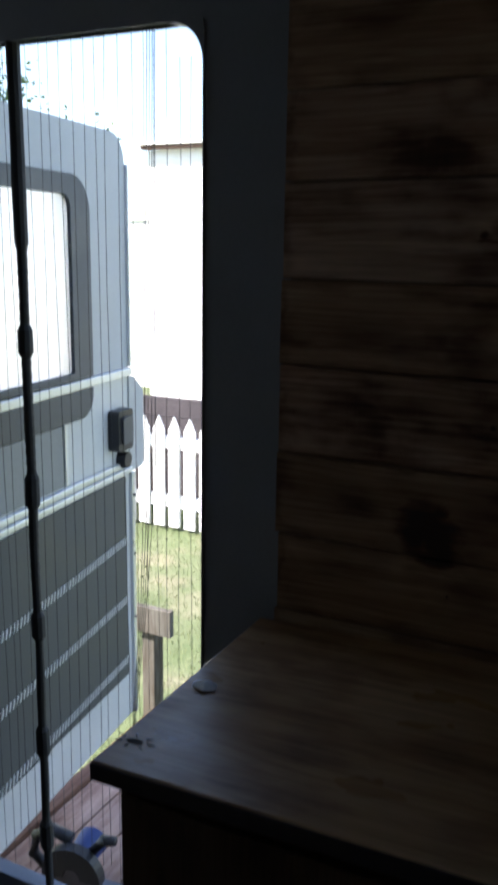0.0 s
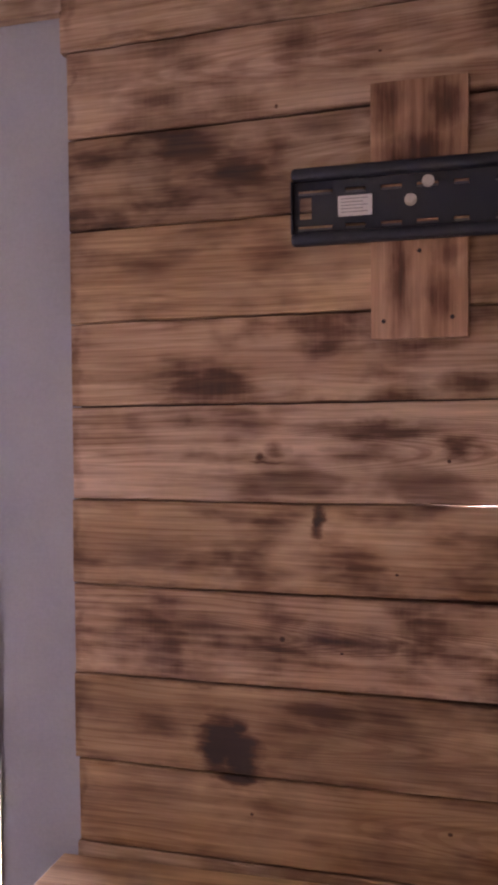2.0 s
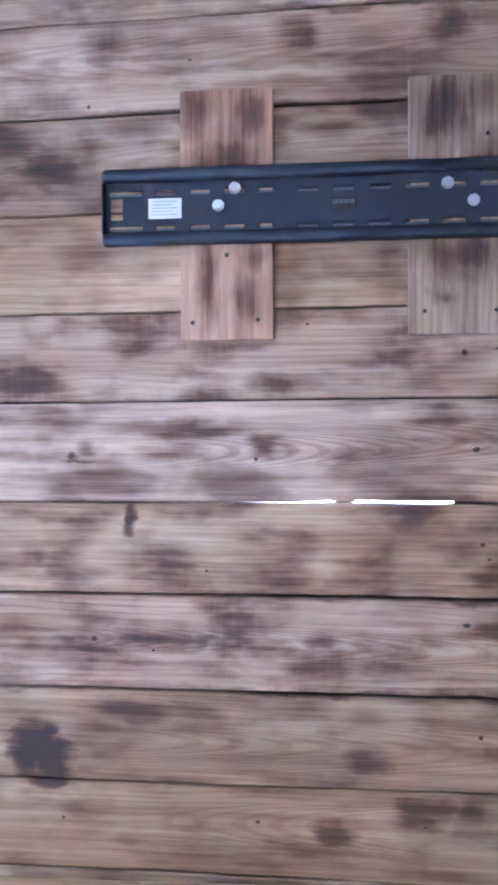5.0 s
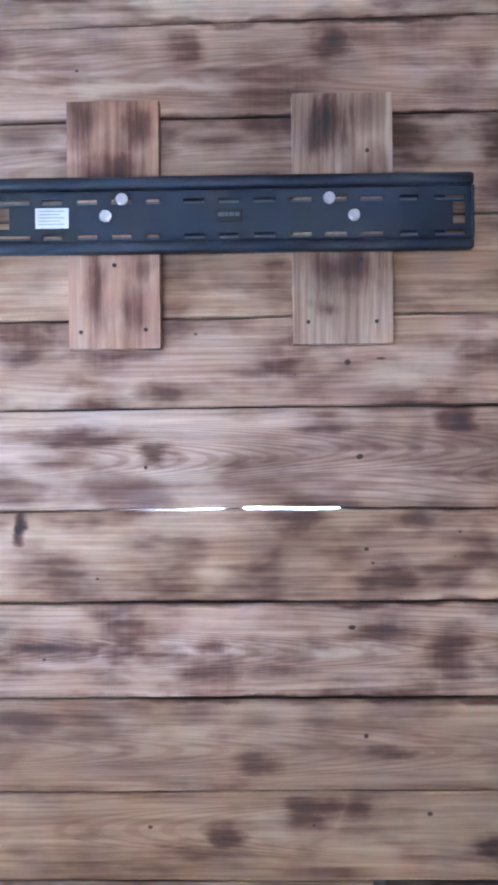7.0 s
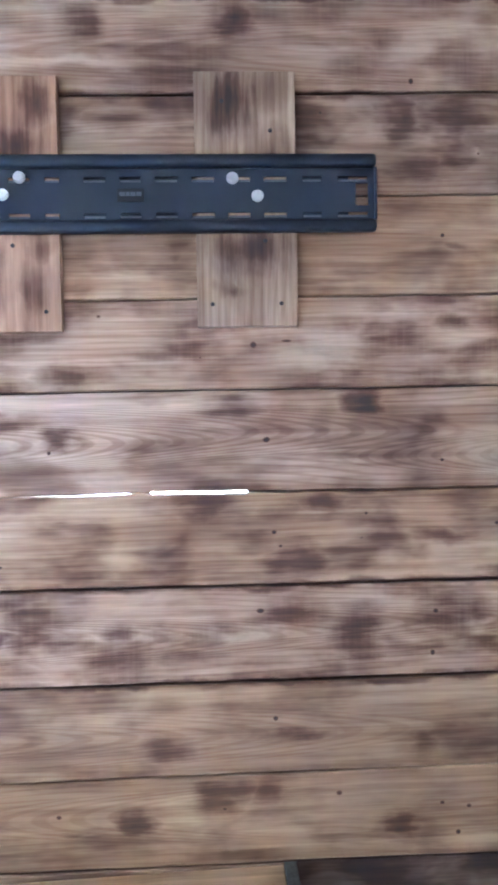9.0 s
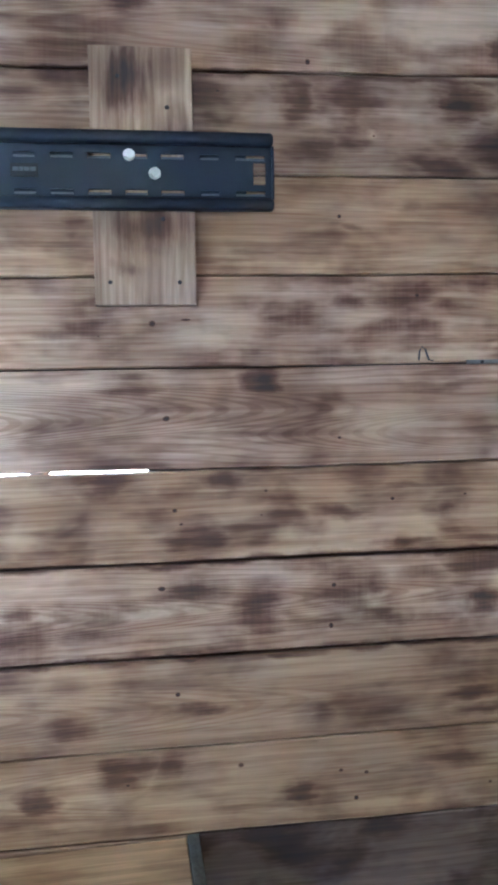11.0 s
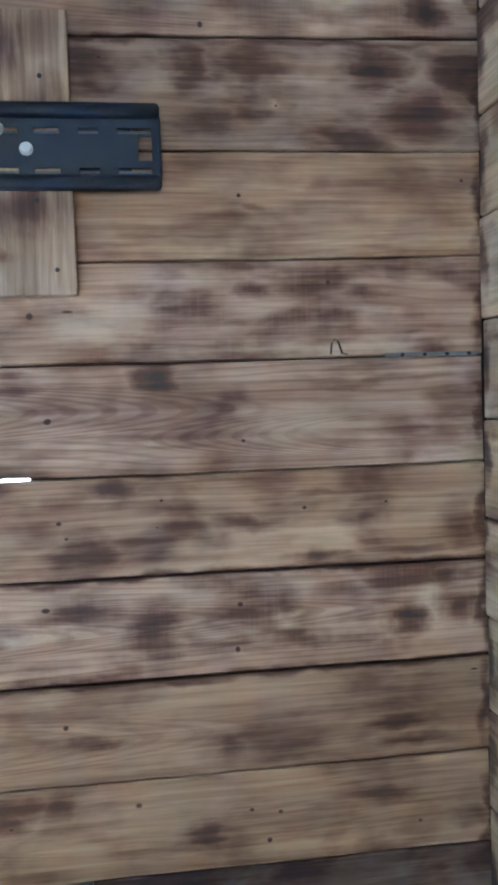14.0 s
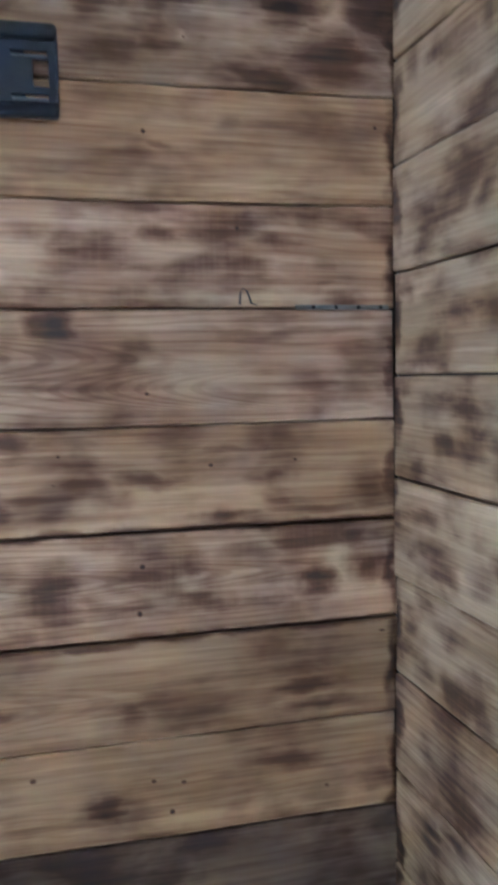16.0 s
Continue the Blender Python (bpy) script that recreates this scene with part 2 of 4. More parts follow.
gm, gnt, gb = mat("grass_ground", 0.9)
gn = noise_(gnt, mapped(gnt, (1, 1, 1)), 3.0, 5)
gf = noise_(gnt, mapped(gnt, (1, 1, 1)), 60.0, 4)
gnt.links.new(mix(gnt, gf, ramp(gnt, gn, [(0.36, (0.115, 0.16, 0.06)), (0.52, (0.175, 0.205, 0.10)), (0.66, (0.32, 0.28, 0.19))]), (0.09, 0.11, 0.05)), gb.inputs["Base Color"])
bump(gnt, gb, gf, 0.6, 0.02)
GRASS = gm

FROST, fnt, fb = mat("frosted_acrylic", 0.55)
fb.inputs["Transmission Weight"].default_value, fb.inputs["IOR"].default_value = 0.9, 1.3
fb.inputs["Base Color"].default_value = (0.97, 0.97, 0.97, 1)
bump(fnt, fb, noise_(fnt, mapped(fnt, (1, 1, 1)), 180.0, 2), 0.2, 0.001)

GLASS, glnt, glb = mat("window_glass", 0.02)
glb.inputs["Transmission Weight"].default_value, glb.inputs["IOR"].default_value = 1.0, 1.45
glb.inputs["Base Color"].default_value = (0.95, 0.97, 0.98, 1)


# ---- mesh helpers ----
def mesh_object(name, bm, material):
    bmesh.ops.recalc_face_normals(bm, faces=bm.faces)
    me = bpy.data.meshes.new(name)
    bm.to_mesh(me)
    bm.free()
    me.materials.append(material)
    return new(name, me)


def part(name, bm, material, parent, label=""):
    ob = mesh_object(name, bm, material)
    ob.parent = parent
    return tagged(ob, label)


def smooth(ob):
    for p in ob.data.polygons:
        p.use_smooth = True
    return ob


def empty(name, m, label, category, group="", kind=""):
    ob = new(name)
    ob.matrix_world = m
    return tagged(ob, label, category, group, kind)


def add_box(bm, x0, x1, y0, y1, z0, z1, bevel=0.0):
    v = [bm.verts.new((x, y, z)) for x in (x0, x1) for y in (y0, y1) for z in (z0, z1)]
    fs = [bm.faces.new([v[i] for i in q]) for q in ((0, 1, 3, 2), (4, 6, 7, 5), (0, 4, 5, 1), (2, 3, 7, 6), (0, 2, 6, 4), (1, 5, 7, 3))]
    if bevel:
        es = list({e for f in fs for e in f.edges})
        bmesh.ops.bevel(bm, geom=es, offset=bevel, segments=2, affect="EDGES", profile=0.5)
    return bm


def box(x0, x1, y0, y1, z0, z1, bevel=0.0):
    return add_box(bmesh.new(), x0, x1, y0, y1, z0, z1, bevel)


def plate(xs, zs, y0, y1, hole):
    """A plate in the xz plane made of cells; cells for which hole(x, z) is true are cut through."""
    bm = bmesh.new()
    full = {(i, j) for i in range(len(xs) - 1) for j in range(len(zs) - 1)
            if not hole((xs[i] + xs[i + 1]) / 2, (zs[j] + zs[j + 1]) / 2)}
    cache = {}

    def v(i, j, y):
        if (i, j, y) not in cache:
            cache[(i, j, y)] = bm.verts.new((xs[i], y, zs[j]))
        return cache[(i, j, y)]
    for i, j in full:
        c = ((i, j), (i + 1, j), (i + 1, j + 1), (i, j + 1))
        for y in (y0, y1):
            bm.faces.new([v(*k, y) for k in c])
        for n, (a, b) in (((i, j - 1), (0, 1)), ((i + 1, j), (1, 2)), ((i, j + 1), (2, 3)), ((i - 1, j), (3, 0))):
            if n not in full:
                bm.faces.new([v(*c[a], y0), v(*c[b], y0), v(*c[b], y1), v(*c[a], y1)])
    return bm


def rrect(x0, z0, x1, z1, radii, n=6):
    """Points of a rectangle with rounded corners: radii for lower left, lower right, upper right, upper left."""
    pts = []
    for (cx, cz, sx, sz, a0), r in zip(((x0, z0, 1, 1, 180), (x1, z0, -1, 1, 270), (x1, z1, -1, -1, 0), (x0, z1, 1, -1, 90)), radii):
        for k in range(n + 1):
            a = radians(a0 + 90 * k / n)
            pts.append((cx + sx * r + r * math.cos(a), cz + sz * r + r * math.sin(a)))
    return pts


def ring(outer, inner, y0, y1):
    bm = bmesh.new()
    n = len(outer)
    rows = [[bm.verts.new((x, y, z)) for x, z in loop] for loop, y in ((outer, y0), (inner, y0), (inner, y1), (outer, y1))]
    for a in range(4):
        for k in range(n):
            q = (rows[a][k], rows[a][(k + 1) % n], rows[(a + 1) % 4][(k + 1) % n], rows[(a + 1) % 4][k])
            bm.faces.new(q)
    return bm


def slab(outline, y0, y1):
    bm = bmesh.new()
    a = [bm.verts.new((x, y0, z)) for x, z in outline]
    b = [bm.verts.new((x, y1, z)) for x, z in outline]
    bm.faces.new(a), bm.faces.new(b[::-1])
    for k in range(len(a)):
        bm.faces.new((a[k], a[(k + 1) % len(a)], b[(k + 1) % len(a)], b[k]))
    return bm


def tube(points, radii, sides=8, bm=None):
    bm = bm or bmesh.new()
    pts = [Vector(p) for p in points]
    rows = []
    for i, p in enumerate(pts):
        d = (pts[min(i + 1, len(pts) - 1)] - pts[max(i - 1, 0)]).normalized()
        u = d.orthogonal().normalized() if abs(d.z) < 0.9 else Vector((1, 0, 0)).cross(d).normalized()
        w = d.cross(u)
        r = radii[i] if isinstance(radii, (list, tuple)) else radii
        rows.append([bm.verts.new(p + r * (math.cos(2 * math.pi * k / sides) * u + math.sin(2 * math.pi * k / sides) * w)) for k in range(sides)])
    for a, b in zip(rows, rows[1:]):
        for k in range(sides):
            bm.faces.new((a[k], a[(k + 1) % sides], b[(k + 1) % sides], b[k]))
    bm.faces.new(rows[0][::-1]), bm.faces.new(rows[-1])
    return bm


def plank_mesh(a0, a1, bottom, top, face, back, n=40, along="x", cham=0.0022):
    """A board lying along x or y; bottom and top are functions of the place along it, face is the front, back the rear."""
    bm = bmesh.new()
    s = 1 if back > face else -1
    rows = []
    for i in range(n + 1):
        a = a0 + (a1 - a0) * i / n
        b, t = bottom(a), top(a)
        sec = ((back, b), (face + s * cham, b), (face, b + cham), (face, t - cham), (face + s * cham, t), (back, t))
        e = 0.0022 if i in (0, n) else 0.0
        rows.append([bm.verts.new((a + e * noise.noise((z * 31, a, 0.4)), d, z) if along == "x" else (d, a + e * noise.noise((z * 31, a, 0.4)), z)) for d, z in sec])
    for p, q in zip(rows, rows[1:]):
        for k in range(6):
            bm.faces.new((p[k], p[(k + 1) % 6], q[(k + 1) % 6], q[k]))
    bm.faces.new(rows[0]), bm.faces.new(rows[-1][::-1])
    return bm


# ---- the walls ----
DX0, DX1, DZ0, DZ1 = -0.70, -0.067, 0.14, 1.8445
wall_n = tagged(mesh_object("wall_north", plate(
    [-1.3, DX0, DX1, 0.612, 0.762, 0.790, 0.928, 1.62], [-0.05, DZ0, 1.435, 1.49, DZ1, 2.45], 0.022, 0.048,
    lambda x, z: (DX0 < x < DX1 and DZ0 < z < DZ1) or (1.435 < z < 1.49 and (0.612 < x < 0.762 or 0.79 < x < 0.928))), GREY_WALL),
    "grey lined end wall clad with torched pine planks", "wall", kind="structure")
frame_door = tagged(mesh_object("door_frame", ring(
    rrect(DX0 - 0.03, DZ0 - 0.03, DX1 + 0.002, DZ1 + 0.002, (0.01,) * 4, 8), rrect(DX0 + 0.012, DZ0 + 0.012, DX1 - 0.0, DZ1 - 0.0, (0.05, 0.05, 0.060, 0.060), 8), 0.018, 0.052), GREY_WALL),
    "grey rounded frame of the doorway", "door frame", kind="structure")
wall_e = tagged(mesh_object("wall_east", box(1.552, 1.60, -2.66, 0.02, -0.05, 2.45), LINER), "end wall clad with torched pine planks", "wall", kind="structure")
# opening, window frame and blind on this side are added only for the side lamp
wall_w = tagged(mesh_object("wall_west", plate([-2.66, -1.07, -0.17, 0.022], [-0.05, 1.20, 2.04, 2.45], 1.25, 1.30,
                lambda x, z: -1.07 < x < -0.17 and 1.20 < z < 2.04), GREY_WALL), "plain grey wall with an added, unseen window opening", "wall", kind="structure")
added_side_window = tagged(mesh_object("added_side_window", ring(rrect(-1.10, 1.17, -0.14, 2.07, (0.06,) * 4), rrect(-1.04, 1.23, -0.20, 2.01, (0.05,) * 4), 1.243, 1.315), DARK_RUBBER),
                  "unseen window frame added around the side lamp", "window", kind="structure")
added_side_blind = tagged(mesh_object("added_blind", box(-1.065, -0.175, 1.266, 1.29, 1.205, 2.035), PAPER), "unseen pale panel closing the added side window", "blind", kind="structure")
for ob in (wall_w, added_side_window, added_side_blind):
    ob.matrix_world = pose(0, 0, 0, 0, 0, 90)
wall_s = tagged(mesh_object("wall_south", plate([-1.3, 0.2, 1.45, 1.6], [-0.05, 1.15, 1.95, 2.45], -2.70, -2.66,
                lambda x, z: 0.2 < x < 1.7 and 1.15 < z < 1.95 and x < 1.45), CEIL), "plain wall with a window opening", "wall", kind="structure")
floor = tagged(mesh_object("floor", box(-1.3, 1.6, -2.7, 0.06, -0.09, -0.05), FLOOR), "dark wooden floor", "floor", kind="structure")
ceiling = tagged(mesh_object("ceiling", box(-1.3, 1.6, -2.7, 0.06, 2.45, 2.5), CEIL), "pale ceiling", "ceiling", kind="structure")
window_1 = tagged(mesh_object("window_1", ring(rrect(0.17, 1.12, 1.48, 1.98, (0.06,) * 4), rrect(0.23, 1.18, 1.42, 1.92, (0.05,) * 4), -2.715, -2.645), DARK_RUBBER),
                  "dark framed window in the rear wall", "window", kind="structure")
# unseen blind, added to block direct sun through the rear opening
tagged(mesh_object("added_blind", box(0.205, 1.445, -2.695, -2.668, 1.155, 1.945), PAPER), "unseen pale panel added to keep the sun out of the rear window", "blind", kind="structure")
# added sheet: the shade in the plank joints is its dark colour
tagged(mesh_object("backing_sheet", plate([0.09, 0.612, 0.762, 0.790, 0.928, 1.551], [-0.05, 1.435, 1.49, 2.45], 0.0216, 0.0219,
       lambda x, z: 1.435 < z < 1.49 and (0.612 < x < 0.762 or 0.79 < x < 0.928)), LINER), "dark sheet added behind the planks as shade in the joints", "backing", kind="structure")
board = tagged(mesh_object("header_board", plank_mesh(-1.24, 0.076, lambda a: 2.203, lambda a: 2.33, -0.001, 0.02, 20),
               burnt_pine("header_wood", "x", seed=9)), "torched pine board over the doorway", "board", kind="structure")


# ---- torched pine cladding of the end wall: joints, then marks row by row ----
def wobble(seed, amp):
    return lambda a: amp * (noise.noise((a * 3.1, seed * 7.3, 0.5)) + 0.4 * noise.noise((a * 14, seed * 3.7, 2.5)))


JOINTS = {0: (0.528, 0.528), 1: (0.661, 0.661), 2: (0.794, 0.794), 3: (0.924, 0.928), 4: (1.055, 1.059), 5: (1.188, 1.193), 6: (1.329, 1.328), 7: (1.460, 1.462), 8: (1.603, 1.608),
          9: (1.729, 1.740), 10: (1.869, 1.878), 11: (2.008, 2.023), 12: (2.140, 2.160), 13: (2.29, 2.30), 14: (2.43, 2.44)}
X0, X1 = 0.085, 1.5385


def joint(k):
    a, b = JOINTS[k]
    w = wobble(k, 0.0022)
    return lambda x: a + (b - a) * (x - 0.1) / 1.4 + w(x)


# half the width of each gap between the rows
GAPS = {3: 0.0011, 4: 0.0011, 5: 0.0018, 6: 0.0020, 7: 0.0010, 8: 0.0012, 9: 0.0010, 10: 0.0009, 11: 0.0016, 12: 0.0010}


def gap(k):
    """The gap's half width along the joint; daylight comes through joint 7 where the boards part."""
    g = GAPS.get(k, 0.0013)

    def width(x):
        if k == 7 and 0.612 < x < 0.762:
            return 0.0005 + 0.0006 * (x - 0.612) / 0.15
        if k == 7 and 0.79 < x < 0.985:
            return 0.0018
        g2 = g * min(1.0, 0.35 + 0.8 * x) if k in (5, 6) else g
        return g2 * (1.0 + 0.55 * noise.noise((x * 5.0, k * 3.3, 1.7)))
    return width


# char marks and knots by row: place along the wall, height, half length, half height, strength
BURNS = {}
BURNS[3] = (
    (0.345, 1.052, 0.034, 0.010, 1.1),
    (0.117, 1.055, 0.047, 0.009, 0.4),
    (0.201, 1.025, 0.073, 0.035, 0.35),
    (0.462, 0.975, 0.025, 0.017, 0.25),
    (0.676, 0.983, 0.02, 0.006, 0.4),
    (0.76, 0.99, 0.028, 0.021, 0.8),
    (0.875, 1.027, 0.035, 0.026, 0.7),
    (0.892, 1.033, 0.051, 0.017, 0.6),
    (0.938, 1.031, 0.057, 0.017, 0.35),
    (0.953, 1.034, 0.031, 0.028, 0.6),
    (1.141, 0.973, 0.028, 0.02, 0.8),
    (1.202, 0.995, 0.039, 0.012, 0.3),
    (1.378, 1.014, 0.053, 0.016, 0.6),
    (1.506, 0.97, 0.034, 0.018, 0.55),
)
BURNS[4] = (
    (0.221, 1.118, 0.045, 0.022, 0.5),
    (0.327, 1.102, 0.034, 0.038, 1.3),
    (0.354, 1.084, 0.030, 0.032, 1.3),
    (0.314, 1.082, 0.026, 0.032, 1.2),
    (0.345, 1.130, 0.016, 0.012, 1.1),
    (0.472, 1.161, 0.062, 0.018, 0.55),
    (0.624, 1.095, 0.097, 0.016, 0.3),
    (0.797, 1.153, 0.031, 0.016, 0.3),
    (0.805, 1.097, 0.031, 0.02, 0.5),
    (0.984, 1.114, 0.05, 0.01, 0.55),
    (1.177, 1.096, 0.024, 0.018, 0.5),
    (1.26, 1.116, 0.047, 0.011, 0.3),
    (1.412, 1.11, 0.046, 0.011, 0.7),
    (1.437, 1.084, 0.062, 0.011, 0.55),
)
BURNS[5] = (
    (0.286, 1.273, 0.061, 0.017, 0.45),
    (0.494, 1.264, 0.078, 0.018, 0.75),
    (0.564, 1.263, 0.021, 0.014, 0.6),
    (0.593, 1.315, 0.037, 0.011, 0.55),
    (0.605, 1.213, 0.04, 0.01, 0.35),
    (0.75, 1.265, 0.035, 0.014, 0.65),
    (0.809, 1.261, 0.028, 0.011, 0.5),
    (0.837, 1.23, 0.054, 0.013, 0.45),
    (0.984, 1.282, 0.048, 0.018, 0.75),
    (0.984, 1.289, 0.042, 0.02, 0.7),
    (1.083, 1.252, 0.037, 0.037, 0.8),
    (1.248, 1.283, 0.025, 0.017, 0.6),
    (1.335, 1.296, 0.048, 0.014, 0.4),
    (1.358, 1.228, 0.056, 0.008, 0.4),
    (1.423, 1.251, 0.024, 0.025, 0.85),
    (1.473, 1.306, 0.025, 0.014, 0.8),
    (1.501, 1.266, 0.034, 0.025, 0.7),
)
BURNS[6] = (
    (0.224, 1.376, 0.072, 0.025, 0.35),
    (0.469, 1.439, 0.01, 0.03, 0.95),
    (0.512, 1.379, 0.057, 0.022, 0.6),
    (0.646, 1.407, 0.033, 0.01, 0.35),
    (0.711, 1.411, 0.024, 0.014, 0.4),
    (0.798, 1.348, 0.047, 0.012, 0.45),
    (0.869, 1.442, 0.037, 0.023, 0.7),
    (0.977, 1.429, 0.038, 0.012, 0.4),
    (1.001, 1.362, 0.034, 0.025, 0.7),
    (1.001, 1.364, 0.048, 0.021, 0.75),
    (1.04, 1.444, 0.037, 0.018, 0.65),
    (1.212, 1.393, 0.046, 0.009, 0.55),
    (1.298, 1.426, 0.048, 0.006, 0.4),
    (1.304, 1.341, 0.036, 0.012, 0.75),
    (1.377, 1.393, 0.022, 0.017, 0.55),
    (1.424, 1.346, 0.058, 0.009, 0.4),
    (1.507, 1.374, 0.033, 0.032, 0.6),
)
BURNS[7] = (
    (0.263, 1.584, 0.018, 0.012, 0.4),
    (0.534, 1.532, 0.049, 0.012, 0.55),
    (0.559, 1.565, 0.105, 0.013, 0.7),
    (0.667, 1.543, 0.028, 0.016, 0.75),
    (0.838, 1.558, 0.054, 0.009, 0.3),
    (0.908, 1.581, 0.05, 0.015, 0.55),
    (0.943, 1.547, 0.071, 0.009, 0.45),
    (0.973, 1.546, 0.042, 0.011, 0.45),
    (1.093, 1.583, 0.026, 0.024, 0.85),
    (1.139, 1.508, 0.045, 0.013, 0.4),
    (1.38, 1.578, 0.13, 0.008, 0.4),
    (1.484, 1.505, 0.033, 0.027, 0.4),
)
BURNS[7] += ((0.386, 1.526, 0.012, 0.007, 0.7), (0.408, 1.537, 0.012, 0.011, 0.5), (0.396, 1.520, 0.03, 0.003, 0.6))
BURNS[8] = (
    (0.245, 1.626, 0.045, 0.015, 0.35),
    (0.515, 1.725, 0.033, 0.028, 0.55),
    (0.567, 1.642, 0.049, 0.009, 0.45),
    (0.68, 1.631, 0.036, 0.018, 0.6),
    (0.807, 1.657, 0.047, 0.008, 0.35),
    (1.01, 1.619, 0.043, 0.013, 0.4),
    (1.07, 1.692, 0.037, 0.015, 0.35),
    (1.147, 1.665, 0.049, 0.016, 0.55),
    (1.22, 1.7, 0.026, 0.011, 0.6),
    (1.378, 1.693, 0.036, 0.009, 0.5),
    (1.446, 1.658, 0.048, 0.013, 0.4),
)
BURNS[9] = (
    (0.705, 1.792, 0.02, 0.023, 0.3),
    (0.823, 1.852, 0.031, 0.031, 0.35),
    (0.838, 1.789, 0.024, 0.039, 0.45),
    (1.23, 1.806, 0.023, 0.006, 0.45),
    (1.319, 1.84, 0.019, 0.015, 0.3),
    (1.48, 1.792, 0.033, 0.015, 0.35),
)
BURNS[10] = (
    (0.276, 1.956, 0.052, 0.024, 0.35),
    (0.398, 1.968, 0.05, 0.016, 0.4),
    (0.404, 1.969, 0.025, 0.032, 0.5),
    (0.481, 1.993, 0.057, 0.02, 0.45),
    (0.761, 1.985, 0.055, 0.02, 0.55),
    (1.148, 1.98, 0.028, 0.04, 0.75),
    (1.176, 1.912, 0.041, 0.022, 0.6),
    (1.256, 1.954, 0.046, 0.018, 0.3),
    (1.388, 1.987, 0.035, 0.031, 0.85),
    (1.458, 1.921, 0.056, 0.034, 0.75),
    (1.515, 1.98, 0.041, 0.038, 0.75),
)
BURNS[11] = (
    (0.207, 2.132, 0.045, 0.016, 0.3),
    (0.233, 2.059, 0.053, 0.02, 0.6),
    (0.441, 2.11, 0.033, 0.048, 0.5),
    (0.596, 2.119, 0.048, 0.016, 0.4),
    (0.715, 2.113, 0.027, 0.027, 0.6),
    (0.809, 2.097, 0.046, 0.019, 0.35),
    (0.918, 2.119, 0.03, 0.031, 0.85),
    (1.095, 2.043, 0.037, 0.021, 0.4),
    (1.123, 2.094, 0.032, 0.019, 0.5),
    (1.468, 2.057, 0.03, 0.022, 0.85),
)
KNOTS = {}
KNOTS[3] = (
    (0.367, 0.999, 0.004, 0.004, 0.8),
    (0.652, 1.005, 0.005, 0.004, 0.8),
    (0.887, 1.008, 0.005, 0.003, 0.9),
    (1.052, 1.025, 0.006, 0.005, 0.7),
    (1.202, 1.005, 0.005, 0.004, 0.8),
    (1.225, 0.961, 0.005, 0.005, 1.0),
    (1.241, 0.999, 0.005, 0.004, 0.8),
    (1.436, 0.968, 0.005, 0.004, 0.7),
)
KNOTS[4] = (
    (0.962, 1.137, 0.005, 0.005, 1.0),
    (1.517, 1.175, 0.007, 0.002, 0.9),
)
KNOTS[5] = (
    (0.415, 1.262, 0.007, 0.007, 0.9),
    (0.502, 1.247, 0.004, 0.003, 0.9),
    (0.943, 1.292, 0.008, 0.005, 1.0),
    (1.19, 1.225, 0.005, 0.006, 1.0),
    (1.195, 1.285, 0.006, 0.005, 1.0),
)
KNOTS[6] = (
    (0.58, 1.363, 0.004, 0.003, 0.9),
    (0.964, 1.404, 0.005, 0.004, 1.0),
    (0.973, 1.384, 0.004, 0.003, 0.9),
    (1.089, 1.393, 0.003, 0.002, 0.8),
    (1.096, 1.428, 0.004, 0.003, 0.9),
    (1.285, 1.41, 0.005, 0.004, 1.0),
    (1.397, 1.413, 0.004, 0.003, 0.9),
)
KNOTS[7] = (
    (0.651, 1.522, 0.004, 0.004, 0.9),
    (0.955, 1.535, 0.007, 0.005, 1.0),
    (0.956, 1.536, 0.006, 0.005, 1.0),
    (1.206, 1.502, 0.004, 0.003, 1.0),
)
KNOTS[8] = (
    (0.724, 1.711, 0.004, 0.003, 0.7),
    (0.864, 1.652, 0.003, 0.002, 0.8),
    (0.939, 1.669, 0.007, 0.007, 0.9),
    (0.986, 1.674, 0.011, 0.003, 0.8),
    (1.325, 1.707, 0.005, 0.005, 1.0),
)
KNOTS[9] = (
    (1.21, 1.82, 0.004, 0.004, 1.0),
    (1.511, 1.839, 0.004, 0.004, 0.9),
)
KNOTS[10] = (
    (1.038, 1.991, 0.004, 0.003, 1.0),
    (1.519, 1.961, 0.004, 0.003, 0.9),
)
KNOTS[10] += ((1.262, 1.934, 0.003, 0.003, 0.6), (1.488, 1.937, 0.003, 0.003, 0.6))
KNOTS[11] = (
    (0.412, 2.025, 0.004, 0.005, 0.7),
    (0.559, 2.085, 0.004, 0.003, 0.8),
    (1.167, 2.035, 0.005, 0.006, 1.0),
)
# lightness, warmth and charring of each row
TONES = {2: (0.80, 1.06, 0.5), 3: (0.80, 1.14, 0.5), 4: (0.80, 1.12, 0.5), 5: (1.10, 1.0, 0.75), 6: (0.97, 1.09, 0.65), 7: (1.10, 0.97, 0.55),
         8: (1.12, 0.99, 0.75), 9: (1.0, 1.10, 0.5), 10: (0.84, 1.0, 0.9), 11: (1.04, 0.98, 0.5), 12: (1.0, 1.0, 0.7)}
